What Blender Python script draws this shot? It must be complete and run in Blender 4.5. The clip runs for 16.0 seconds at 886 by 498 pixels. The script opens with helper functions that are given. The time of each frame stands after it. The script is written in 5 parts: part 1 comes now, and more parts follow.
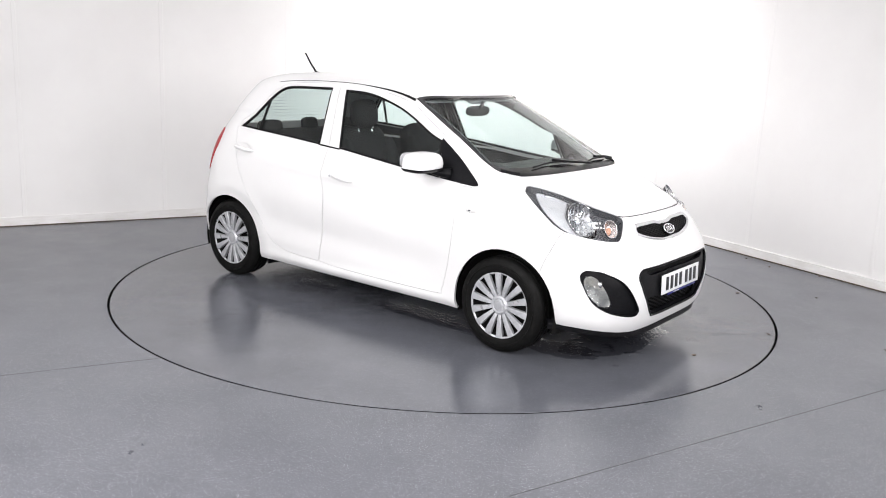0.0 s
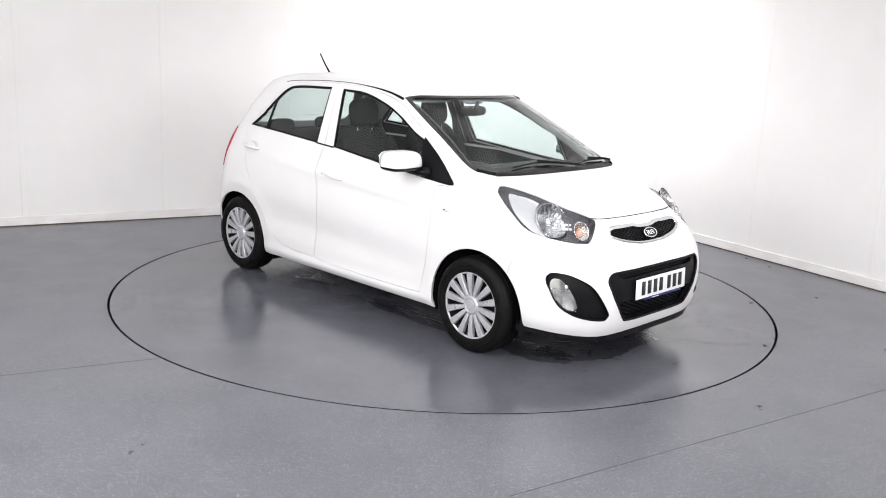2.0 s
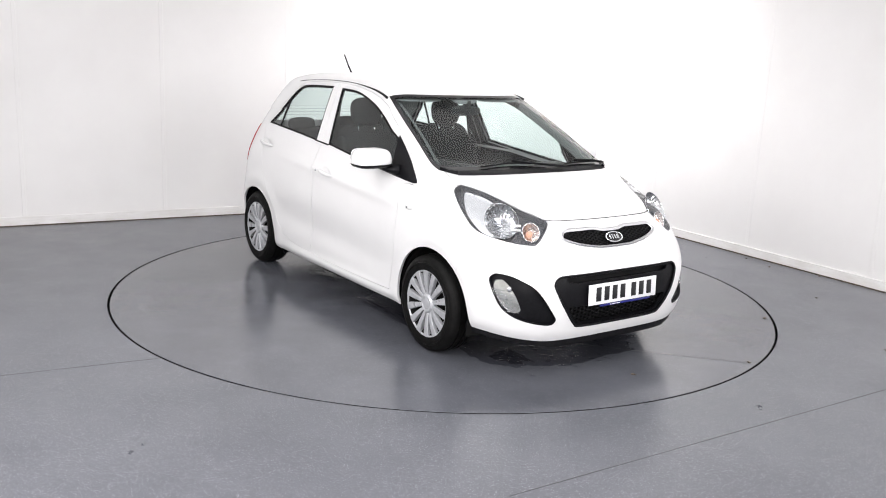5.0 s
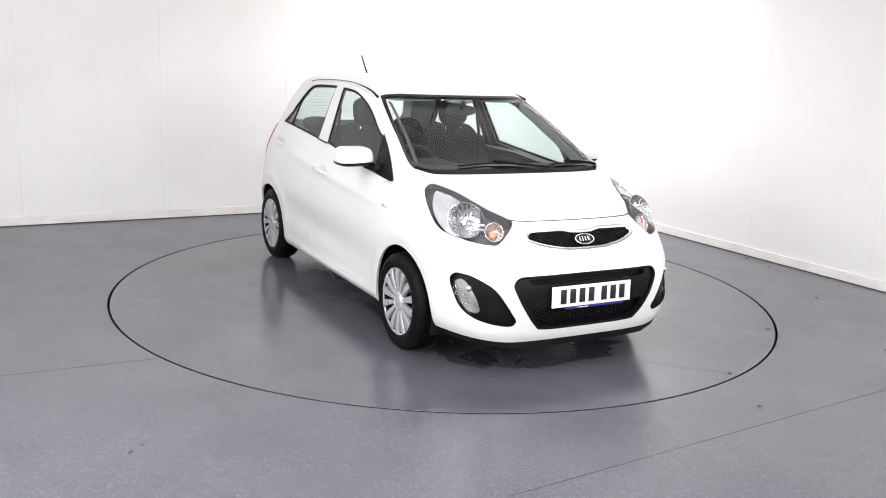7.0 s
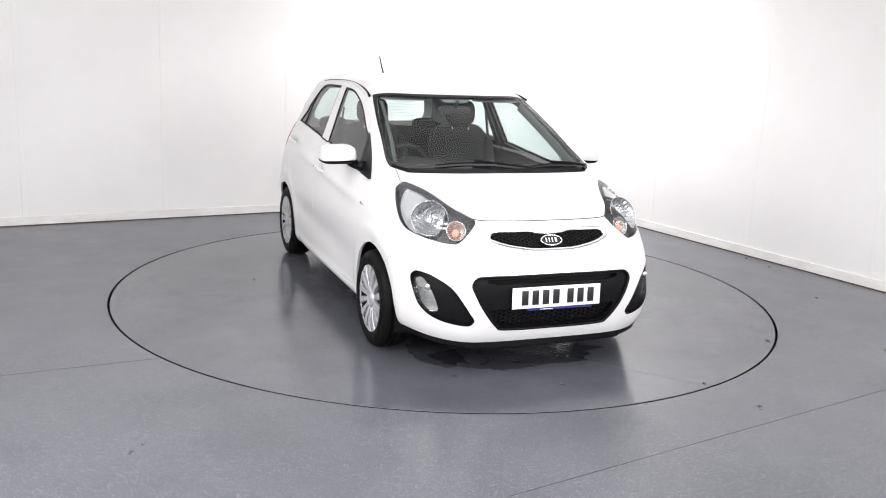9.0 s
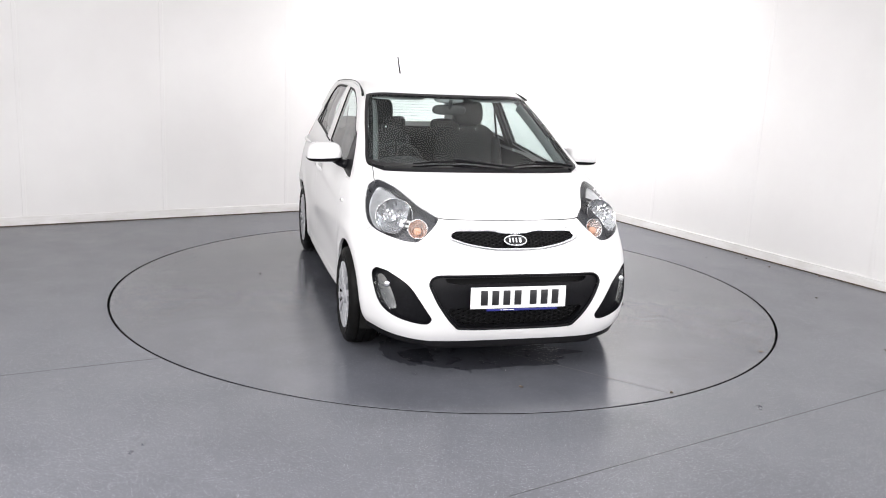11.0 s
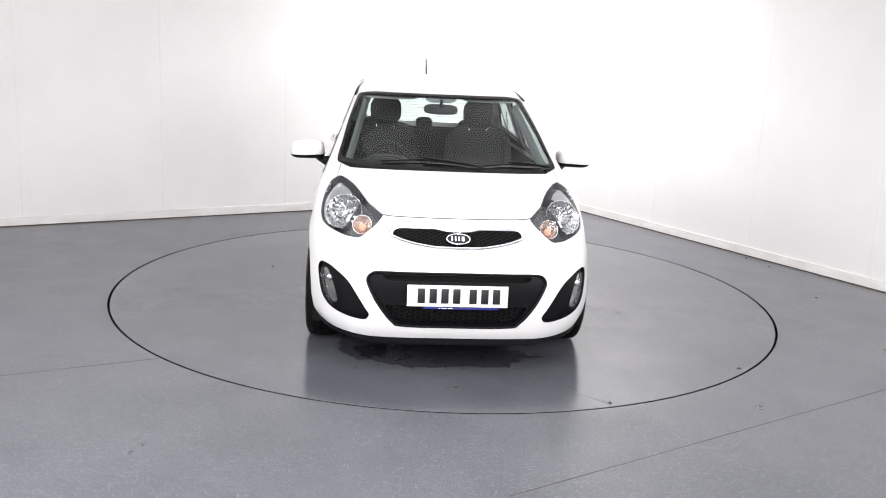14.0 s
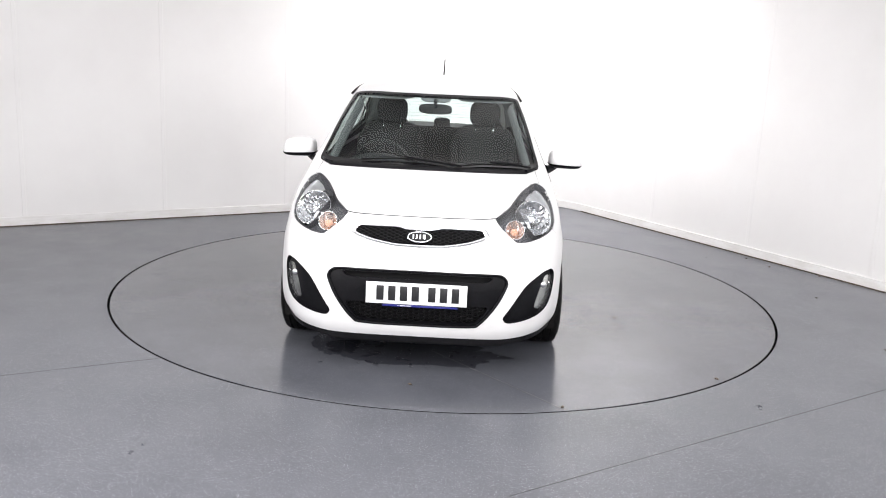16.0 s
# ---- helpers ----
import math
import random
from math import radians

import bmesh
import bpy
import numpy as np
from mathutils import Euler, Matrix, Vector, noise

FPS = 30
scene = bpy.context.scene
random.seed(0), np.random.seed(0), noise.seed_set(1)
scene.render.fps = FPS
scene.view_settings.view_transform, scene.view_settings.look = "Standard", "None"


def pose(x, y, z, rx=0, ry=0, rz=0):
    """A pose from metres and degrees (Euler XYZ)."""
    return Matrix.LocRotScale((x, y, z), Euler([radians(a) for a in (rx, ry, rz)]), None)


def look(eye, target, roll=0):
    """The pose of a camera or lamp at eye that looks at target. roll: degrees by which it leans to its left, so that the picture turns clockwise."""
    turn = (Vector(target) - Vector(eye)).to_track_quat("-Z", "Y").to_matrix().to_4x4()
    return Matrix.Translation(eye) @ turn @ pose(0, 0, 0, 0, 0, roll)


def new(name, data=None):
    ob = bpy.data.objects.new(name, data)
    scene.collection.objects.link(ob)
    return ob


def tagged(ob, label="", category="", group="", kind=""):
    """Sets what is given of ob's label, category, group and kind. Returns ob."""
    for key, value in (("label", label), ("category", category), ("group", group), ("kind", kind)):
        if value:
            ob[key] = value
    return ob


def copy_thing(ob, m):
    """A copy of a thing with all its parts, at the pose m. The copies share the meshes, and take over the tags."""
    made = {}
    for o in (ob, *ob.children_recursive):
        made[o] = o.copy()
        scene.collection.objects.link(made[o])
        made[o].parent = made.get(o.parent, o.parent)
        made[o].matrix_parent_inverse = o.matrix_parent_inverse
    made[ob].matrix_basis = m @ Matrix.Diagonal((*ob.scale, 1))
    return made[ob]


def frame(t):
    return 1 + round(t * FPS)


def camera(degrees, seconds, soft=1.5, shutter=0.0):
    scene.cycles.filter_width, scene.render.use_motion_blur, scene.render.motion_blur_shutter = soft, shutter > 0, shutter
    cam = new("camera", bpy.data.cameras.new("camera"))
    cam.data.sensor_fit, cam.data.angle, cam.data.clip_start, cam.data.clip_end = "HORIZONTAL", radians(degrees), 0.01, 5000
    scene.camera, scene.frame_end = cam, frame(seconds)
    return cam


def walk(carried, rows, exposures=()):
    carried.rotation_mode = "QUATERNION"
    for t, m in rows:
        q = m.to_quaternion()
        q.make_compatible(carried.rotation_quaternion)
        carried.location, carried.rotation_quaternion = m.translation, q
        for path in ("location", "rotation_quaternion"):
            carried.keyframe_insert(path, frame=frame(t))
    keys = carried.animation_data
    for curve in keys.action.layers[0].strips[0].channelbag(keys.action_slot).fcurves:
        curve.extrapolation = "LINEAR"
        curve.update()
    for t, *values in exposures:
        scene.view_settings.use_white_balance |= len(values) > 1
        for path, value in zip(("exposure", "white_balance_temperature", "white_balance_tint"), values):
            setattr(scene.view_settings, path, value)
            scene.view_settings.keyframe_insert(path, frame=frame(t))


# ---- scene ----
cam = camera(53.5, 16.0, soft=1.0)
EYE = Vector((0.0, -6.19, 1.66))
VIEW = look(EYE, EYE + Vector((-0.00276, 0.97629, -0.21645)), roll=2.68)
walk(cam, [(0.0, VIEW), (16.0, VIEW)], exposures=[(0.0, -0.08), (16.0, -0.08)])

# ---- the room's frame: the far corner and the two walls that meet there ----
CORNER = Vector((1.043, 4.352, 0.0))
ALONG_A = Vector((-0.8545, -0.5195, 0.0)).normalized()      # wall that runs off behind the car
ALONG_B = Vector((0.528, -0.849, 0.0)).normalized()       # wall that runs towards the camera
LEN_A, LEN_B, ROOM_H = 9.0, 11.5, 3.3


def room(a, b, z=0.0):
    """A place in the room: a along one wall from the far corner, b along the other."""
    p = CORNER + ALONG_A * a + ALONG_B * b
    return Vector((p.x, p.y, z))


# ---- light: unseen panels added at assumed places, one close to the far corner ----
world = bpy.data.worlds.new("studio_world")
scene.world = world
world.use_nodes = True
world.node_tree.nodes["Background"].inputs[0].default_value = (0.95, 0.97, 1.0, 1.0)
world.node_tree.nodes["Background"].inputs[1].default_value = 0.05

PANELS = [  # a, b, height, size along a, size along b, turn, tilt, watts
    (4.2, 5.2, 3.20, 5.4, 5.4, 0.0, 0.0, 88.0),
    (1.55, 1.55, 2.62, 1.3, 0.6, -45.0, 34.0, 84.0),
    # fill, added to brighten the side of the car
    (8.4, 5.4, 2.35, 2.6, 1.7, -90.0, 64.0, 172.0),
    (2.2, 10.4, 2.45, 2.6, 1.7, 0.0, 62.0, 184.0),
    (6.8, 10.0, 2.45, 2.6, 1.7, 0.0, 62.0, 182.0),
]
ROOM_TURN = math.degrees(math.atan2(ALONG_A.y, ALONG_A.x))


def panel_pose(a, b, height, turn, tilt):
    p = room(a, b, height)
    return pose(p.x, p.y, p.z, 0, 0, ROOM_TURN + turn) @ pose(0, 0, 0, -tilt, 0, 0)


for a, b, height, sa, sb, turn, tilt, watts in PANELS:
    lamp = bpy.data.lights.new("unseen_lamp", "AREA")
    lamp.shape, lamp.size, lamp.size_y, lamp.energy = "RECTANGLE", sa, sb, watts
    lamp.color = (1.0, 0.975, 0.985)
    ob = new("unseen_lamp", lamp)
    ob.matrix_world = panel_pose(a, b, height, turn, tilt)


# ---- materials ----
def material(name, color, rough=0.5, metal=0.0, coat=0.0, spec=0.5):
    m = bpy.data.materials.new(name)
    m.use_nodes = True
    b = m.node_tree.nodes["Principled BSDF"]
    b.inputs["Base Color"].default_value = (*color, 1.0)
    b.inputs["Roughness"].default_value = rough
    b.inputs["Metallic"].default_value = metal
    b.inputs["Coat Weight"].default_value = coat
    b.inputs["Coat Roughness"].default_value = 0.04
    b.inputs["Specular IOR Level"].default_value = spec
    return m


def node(m, kind, **inputs):
    n = m.node_tree.nodes.new(kind)
    for key, value in inputs.items():
        n.inputs[key.replace("_", " ")].default_value = value
    return n


def wire(m, a, out, b, into):
    m.node_tree.links.new(a.outputs[out], b.inputs[into])


def grained(m, scale, dark, light, detail=6.0, stretch=(1, 1, 1), bump=0.0, bump_scale=200.0, rough=None, rough_scale=3.0, lo=0.3, hi=0.7):
    """Two-scale colour variation, fine relief and uneven gloss on a principled material."""
    b = m.node_tree.nodes["Principled BSDF"]
    co = node(m, "ShaderNodeTexCoord")
    mp = node(m, "ShaderNodeMapping", Scale=stretch)
    wire(m, co, "Object", mp, "Vector")
    n1 = node(m, "ShaderNodeTexNoise", Scale=scale, Detail=detail, Roughness=0.6)
    wire(m, mp, "Vector", n1, "Vector")
    r = node(m, "ShaderNodeValToRGB")
    r.color_ramp.elements[0].position, r.color_ramp.elements[0].color = lo, (*dark, 1)
    r.color_ramp.elements[1].position, r.color_ramp.elements[1].color = hi, (*light, 1)
    wire(m, n1, "Fac", r, "Fac")
    wire(m, r, "Color", b, "Base Color")
    if bump:
        n2 = node(m, "ShaderNodeTexNoise", Scale=bump_scale, Detail=3.0)
        wire(m, mp, "Vector", n2, "Vector")
        bp = node(m, "ShaderNodeBump", Strength=bump, Distance=0.002)
        wire(m, n2, "Fac", bp, "Height")
        wire(m, bp, "Normal", b, "Normal")
    if rough:
        n3 = node(m, "ShaderNodeTexNoise", Scale=rough_scale, Detail=5.0)
        wire(m, mp, "Vector", n3, "Vector")
        mr = node(m, "ShaderNodeMapRange", To_Min=rough[0], To_Max=rough[1], From_Min=0.3, From_Max=0.7)
        wire(m, n3, "Fac", mr, "Value")
        wire(m, mr, "Result", b, "Roughness")
    return m


def floor_material(name, rough, base=1.0, flecks=1.0):
    """Grey safety vinyl: cloudy wear, and fine pale and dark flecks."""
    m = material(name, (0.2, 0.2, 0.21), 0.4, spec=0.6)
    b = m.node_tree.nodes["Principled BSDF"]
    co = node(m, "ShaderNodeTexCoord")
    cloud = node(m, "ShaderNodeTexNoise", Scale=1.6, Detail=7.0, Roughness=0.62)
    wire(m, co, "Object", cloud, "Vector")
    r = node(m, "ShaderNodeValToRGB")
    e = r.color_ramp.elements
    e[0].position, e[0].color = 0.3, (0.082 * base, 0.0865 * base, 0.101 * base, 1)
    e[1].position, e[1].color = 0.72, (0.117 * base, 0.122 * base, 0.140 * base, 1)
    wire(m, cloud, "Fac", r, "Fac")
    last = (r, "Color")
    for scale, edge, tone, amount in ((140.0, 0.36, (0.55, 0.56, 0.59), 0.9), (150.0, 0.44, (0.030, 0.030, 0.034), 0.9), (200.0, 0.52, (0.28, 0.285, 0.31), 0.8)):
        v = node(m, "ShaderNodeTexVoronoi", Scale=scale)
        wire(m, co, "Object", v, "Vector")
        ramp = node(m, "ShaderNodeMapRange", From_Min=edge, From_Max=edge * 0.55, To_Min=0.0, To_Max=1.0)
        wire(m, v, "Distance", ramp, "Value")
        pick = node(m, "ShaderNodeSeparateColor")
        wire(m, v, "Color", pick, "Color")
        few = node(m, "ShaderNodeMapRange", From_Min=0.62, From_Max=0.95, To_Min=0.0, To_Max=amount * flecks)
        wire(m, pick, "Red", few, "Value")
        mul = node(m, "ShaderNodeMath")
        mul.operation = "MULTIPLY"
        wire(m, ramp, "Result", mul, 0)
        wire(m, few, "Result", mul, 1)
        mix = node(m, "ShaderNodeMix")
        mix.data_type = "RGBA"
        wire(m, mul, "Value", mix, 0)
        m.node_tree.links.new(last[0].outputs[last[1]], mix.inputs[6])
        mix.inputs[7].default_value = (*tone, 1)
        last = (mix, 2)
    m.node_tree.links.new(last[0].outputs[last[1]], b.inputs["Base Color"])
    n3 = node(m, "ShaderNodeTexNoise", Scale=2.3, Detail=8.0, Roughness=0.65)
    wire(m, co, "Object", n3, "Vector")
    mr = node(m, "ShaderNodeMapRange", From_Min=0.3, From_Max=0.7, To_Min=rough[0], To_Max=rough[1])
    wire(m, n3, "Fac", mr, "Value")
    wire(m, mr, "Result", b, "Roughness")
    n2 = node(m, "ShaderNodeTexNoise", Scale=160.0, Detail=4.0)
    wire(m, co, "Object", n2, "Vector")
    bp = node(m, "ShaderNodeBump", Strength=0.28, Distance=0.001)
    wire(m, n2, "Fac", bp, "Height")
    wire(m, bp, "Normal", b, "Normal")
    return m


VINYL = floor_material("grey_vinyl", (0.27, 0.36), 1.10, 0.95)
VINYL_DISC = floor_material("turntable_vinyl", (0.13, 0.22), 1.0, 0.24)
WALL_PAINT = grained(material("white_wall_paint", (0.8, 0.8, 0.8), 0.55), 0.9, (0.755, 0.745, 0.735), (0.81, 0.805, 0.795), bump=0.05, bump_scale=120.0)
TRIM_PAINT = grained(material("white_trim_paint", (0.8, 0.8, 0.8), 0.4), 5.0, (0.70, 0.685, 0.66), (0.83, 0.825, 0.82), stretch=(1, 1, 4))
DIRT = grained(material("dark_dirt", (0.05, 0.04, 0.035), 0.9), 30.0, (0.03, 0.025, 0.02), (0.16, 0.12, 0.09))
# near-black that puts the shade of gaps and recesses into the colour
GAP_SHADE = material("gap_shade", (0.006, 0.006, 0.0065), 0.8, spec=0.2)
PAINT = grained(material("white_car_paint", (0.82, 0.82, 0.82), 0.4, coat=0.5), 3.0, (0.755, 0.755, 0.753), (0.780, 0.780, 0.778), rough=(0.36, 0.42), rough_scale=2.0)
BLACK_PLASTIC = grained(material("black_textured_plastic", (0.007, 0.007, 0.008), 0.5, spec=0.13), 60.0, (0.0035, 0.0035, 0.0045), (0.007, 0.007, 0.0085), bump=0.12, bump_scale=900.0, rough=(0.30, 0.45), rough_scale=9.0)
GLOSS_BLACK = material("gloss_black_trim", (0.006, 0.006, 0.007), 0.15)
RUBBER = grained(material("tyre_rubber", (0.005, 0.005, 0.005), 0.6, spec=0.13), 26.0, (0.002, 0.002, 0.002), (0.006, 0.006, 0.0057), bump=0.2, bump_scale=500.0, rough=(0.45, 0.7), rough_scale=18.0)
SEAL = material("rubber_seal", (0.005, 0.005, 0.0055), 0.5, spec=0.18)
SILVER = grained(material("silver_painted_cover", (0.50, 0.51, 0.53), 0.32, 0.4), 40.0, (0.42, 0.43, 0.45), (0.54, 0.55, 0.57), rough=(0.26, 0.42), rough_scale=30.0)
CHROME = material("chrome", (0.85, 0.86, 0.88), 0.07, 1.0)
REFLECTOR = material("lamp_reflector", (0.50, 0.51, 0.52), 0.20, 1.0)
AMBER_BOWL = material("amber_tinted_reflector", (0.64, 0.57, 0.54), 0.22, 0.95)
LAMP_GREY = material("smoked_lamp_bezel", (0.080, 0.083, 0.092), 0.30, 0.3)
AMBER = material("amber_bulb", (0.70, 0.38, 0.25), 0.3)
RED_LENS = material("red_tail_lens", (0.34, 0.003, 0.008), 0.3, spec=0.12)
CABIN = grained(material("charcoal_cabin_plastic", (0.035, 0.037, 0.038), 0.6), 40.0, (0.017, 0.018, 0.019), (0.025, 0.027, 0.028), bump=0.1, bump_scale=700.0)
FABRIC = grained(material("dark_seat_fabric", (0.025, 0.025, 0.026), 0.95), 9.0, (0.021, 0.022, 0.023), (0.026, 0.027, 0.028), detail=3.0)
HEADLINING = grained(material("pale_grey_headlining", (0.26, 0.28, 0.28), 0.95), 200.0, (0.23, 0.25, 0.25), (0.29, 0.31, 0.31))
PILLAR_GREY = grained(material("grey_pillar_plastic", (0.10, 0.11, 0.11), 0.7), 60.0, (0.085, 0.092, 0.092), (0.11, 0.118, 0.118))
SILVERED = grained(material("matt_reflector", (0.75, 0.76, 0.77), 0.3, 0.8), 18.0, (0.50, 0.51, 0.52), (0.70, 0.71, 0.72), bump=1.0, bump_scale=45.0)
FOG_SILVER = grained(material("fog_reflector", (0.6, 0.6, 0.58), 0.12, 1.0), 14.0, (0.55, 0.55, 0.51), (0.90, 0.90, 0.85), bump=0.35, bump_scale=34.0, detail=2.0)
PLATE_WHITE = material("reflective_white_plate", (0.80, 0.81, 0.82), 0.35)
PLATE_INK = material("black_plate_characters", (0.01, 0.01, 0.012), 0.4)
BLUE_BAR = material("blue_plate_strip", (0.015, 0.02, 0.18), 0.35)
CERAMIC = material("white_lamp_housing", (0.8, 0.8, 0.8), 0.5)
UNDERBODY = grained(material("underbody_black", (0.006, 0.006, 0.006), 0.85, spec=0.2), 12.0, (0.004, 0.004, 0.004), (0.010, 0.0095, 0.009))


def glass_material(name, tint, rough=0.0, gloss=0.02):
    """Thin sheet: lets light straight through, with a Fresnel reflection."""
    m = bpy.data.materials.new(name)
    m.use_nodes = True
    t = m.node_tree
    t.nodes.remove(t.nodes["Principled BSDF"])
    clear = node(m, "ShaderNodeBsdfTransparent", Color=(*tint, 1))
    shine = node(m, "ShaderNodeBsdfGlossy", Color=(1, 1, 1, 1), Roughness=rough + 0.02)
    edge = node(m, "ShaderNodeLayerWeight", Blend=0.5)
    steep = node(m, "ShaderNodeMath")
    steep.operation = "POWER"
    steep.inputs[1].default_value = 5.0
    wire(m, edge, "Facing", steep, 0)
    fres = node(m, "ShaderNodeMapRange", To_Min=gloss, To_Max=0.8)
    wire(m, steep, "Value", fres, "Value")
    mix = node(m, "ShaderNodeMixShader")
    wire(m, fres, "Result", mix, 0)
    wire(m, clear, "BSDF", mix, 1)
    wire(m, shine, "BSDF", mix, 2)
    wire(m, mix, "Shader", t.nodes["Material Output"], "Surface")
    return m


GLASS = glass_material("green_tinted_glass", (0.80, 0.87, 0.855), rough=0.07, gloss=0.02)
SIDE_GLASS = glass_material("green_tinted_side_glass", (0.78, 0.86, 0.845), rough=0.05, gloss=0.06)
LENS = glass_material("clear_lamp_lens", (0.95, 0.96, 0.97), gloss=0.05)


# ---- mesh helpers ----
def part(name, bm, mat, parent=None, label="", smooth=True, angle=35.0):
    me = bpy.data.meshes.new(name)
    if bm.faces and smooth:
        for f in bm.faces:
            f.smooth = True
        for e in bm.edges:
            if len(e.link_faces) == 2 and e.calc_face_angle(0.0) > radians(angle):
                e.smooth = False
    bm.to_mesh(me)
    bm.free()
    for m in (mat if isinstance(mat, (list, tuple)) else [mat]):
        me.materials.append(m)
    ob = new(name, me)
    if parent is not None:
        ob.parent = parent
    if label:
        ob["label"] = label
    return ob


def thing(name, label, category, m=None, group="", kind=""):
    ob = new(name)
    if m is not None:
        ob.matrix_world = m
    ob.empty_display_size = 0.1
    return tagged(ob, label, category, group, kind)


def add_box(bm, x0, x1, y0, y1, z0, z1, bevel=0.0, m=None, segments=2):
    vs = [bm.verts.new((x, y, z)) for x in (x0, x1) for y in (y0, y1) for z in (z0, z1)]
    fs = [bm.faces.new([vs[i] for i in q]) for q in ((0, 1, 3, 2), (4, 6, 7, 5), (0, 4, 5, 1), (2, 3, 7, 6), (0, 2, 6, 4), (1, 5, 7, 3))]
    if bevel:
        es = list({e for f in fs for e in f.edges})
        r = bmesh.ops.bevel(bm, geom=es, offset=bevel, segments=segments, profile=0.5, affect="EDGES")
        vs = list({v for v in vs if v.is_valid} | {v for v in r["verts"] if v.is_valid})
    if m is not None:
        bmesh.ops.transform(bm, matrix=m, verts=vs)
    return vs


def add_revolve(bm, profile, axis="Y", segments=48, centre=(0, 0, 0), arc=2 * math.pi):
    """Turn a profile of (radius, offset) about an axis."""
    rings = []
    closed = abs(arc - 2 * math.pi) < 1e-6
    steps = segments if closed else segments + 1
    c = Vector(centre)
    for i in range(steps):
        a = arc * i / segments
        ring = []
        for r, o in profile:
            if axis == "Y":
                v = Vector((r * math.cos(a), o, r * math.sin(a)))
            elif axis == "X":
                v = Vector((o, r * math.cos(a), r * math.sin(a)))
            else:
                v = Vector((r * math.cos(a), r * math.sin(a), o))
            ring.append(bm.verts.new(c + v))
        rings.append(ring)
    for i in range(segments):
        p, q = rings[i], rings[(i + 1) % steps]
        for j in range(len(profile) - 1):
            bm.faces.new((p[j], q[j], q[j + 1], p[j + 1]))
    return rings


def add_tube(bm, points, radius, sides=8, closed=False, cap=True, flat=None):
    """A tube along points; radius a number or a function of 0..1."""
    pts = [Vector(p) for p in points]
    n = len(pts)
    rings = []
    up = Vector((0, 0, 1))
    last = None
    for i, p in enumerate(pts):
        if closed:
            d = pts[(i + 1) % n] - pts[i - 1]
        else:
            d = pts[min(i + 1, n - 1)] - pts[max(i - 1, 0)]
        d.normalize()
        if last is None:
            ref = up if abs(d.dot(up)) < 0.9 else Vector((1, 0, 0))
            u = d.cross(ref).normalized()
        else:
            u = (last - d * last.dot(d)).normalized()
        last = u
        w = d.cross(u)
        r = radius(i / max(n - 1, 1)) if callable(radius) else radius
        rings.append([bm.verts.new(p + r * (math.cos(2 * math.pi * k / sides) * u + math.sin(2 * math.pi * k / sides) * w)) for k in range(sides)])
    for i in range(n if closed else n - 1):
        a, b = rings[i], rings[(i + 1) % n]
        for k in range(sides):
            bm.faces.new((a[k], a[(k + 1) % sides], b[(k + 1) % sides], b[k]))
    if cap and not closed:
        bm.faces.new(rings[0][::-1])
        bm.faces.new(rings[-1])


def curve(points, x):
    """Monotone-ish cubic through a few (x, value) knots."""
    xs, ys = np.array([p[0] for p in points], float), np.array([p[1] for p in points], float)
    d = np.diff(ys) / np.diff(xs)
    m = np.empty_like(ys)
    m[0], m[-1] = d[0], d[-1]
    m[1:-1] = (d[:-1] + d[1:]) / 2
    m[1:-1][d[:-1] * d[1:] <= 0] = 0.0
    x = np.clip(np.asarray(x, float), xs[0], xs[-1])
    i = np.clip(np.searchsorted(xs, x) - 1, 0, len(xs) - 2)
    h = xs[i + 1] - xs[i]
    t = (x - xs[i]) / h
    return ((2 * t**3 - 3 * t**2 + 1) * ys[i] + (t**3 - 2 * t**2 + t) * h * m[i] + (-2 * t**3 + 3 * t**2) * ys[i + 1] + (t**3 - t**2) * h * m[i + 1])


def rounded(poly, steps=6, tension=0.5):
    """A closed smooth outline through a few corners; a corner given as (x, y, 0) stays sharp."""
    n = len(poly)
    out = []
    P = [Vector(p[:2]) for p in poly]
    hard = [len(p) > 2 for p in poly]
    for i in range(n):
        p0, p1, p2, p3 = P[i - 1], P[i], P[(i + 1) % n], P[(i + 2) % n]
        m1 = Vector((0, 0)) if hard[i] else (p2 - p0) * tension
        m2 = Vector((0, 0)) if hard[(i + 1) % n] else (p3 - p1) * tension
        if hard[i]:
            m1 = (p2 - p1) if hard[(i + 1) % n] else (p2 - p1) * 1.2 - m2 * 0.2
        if hard[(i + 1) % n]:
            m2 = (p2 - p1) if hard[i] else (p2 - p1) * 1.2 - m1 * 0.2
        for k in range(steps):
            t = k / steps
            out.append(p1 * (2 * t**3 - 3 * t**2 + 1) + m1 * (t**3 - 2 * t**2 + t) + p2 * (-2 * t**3 + 3 * t**2) + m2 * (t**3 - t**2))
    return out


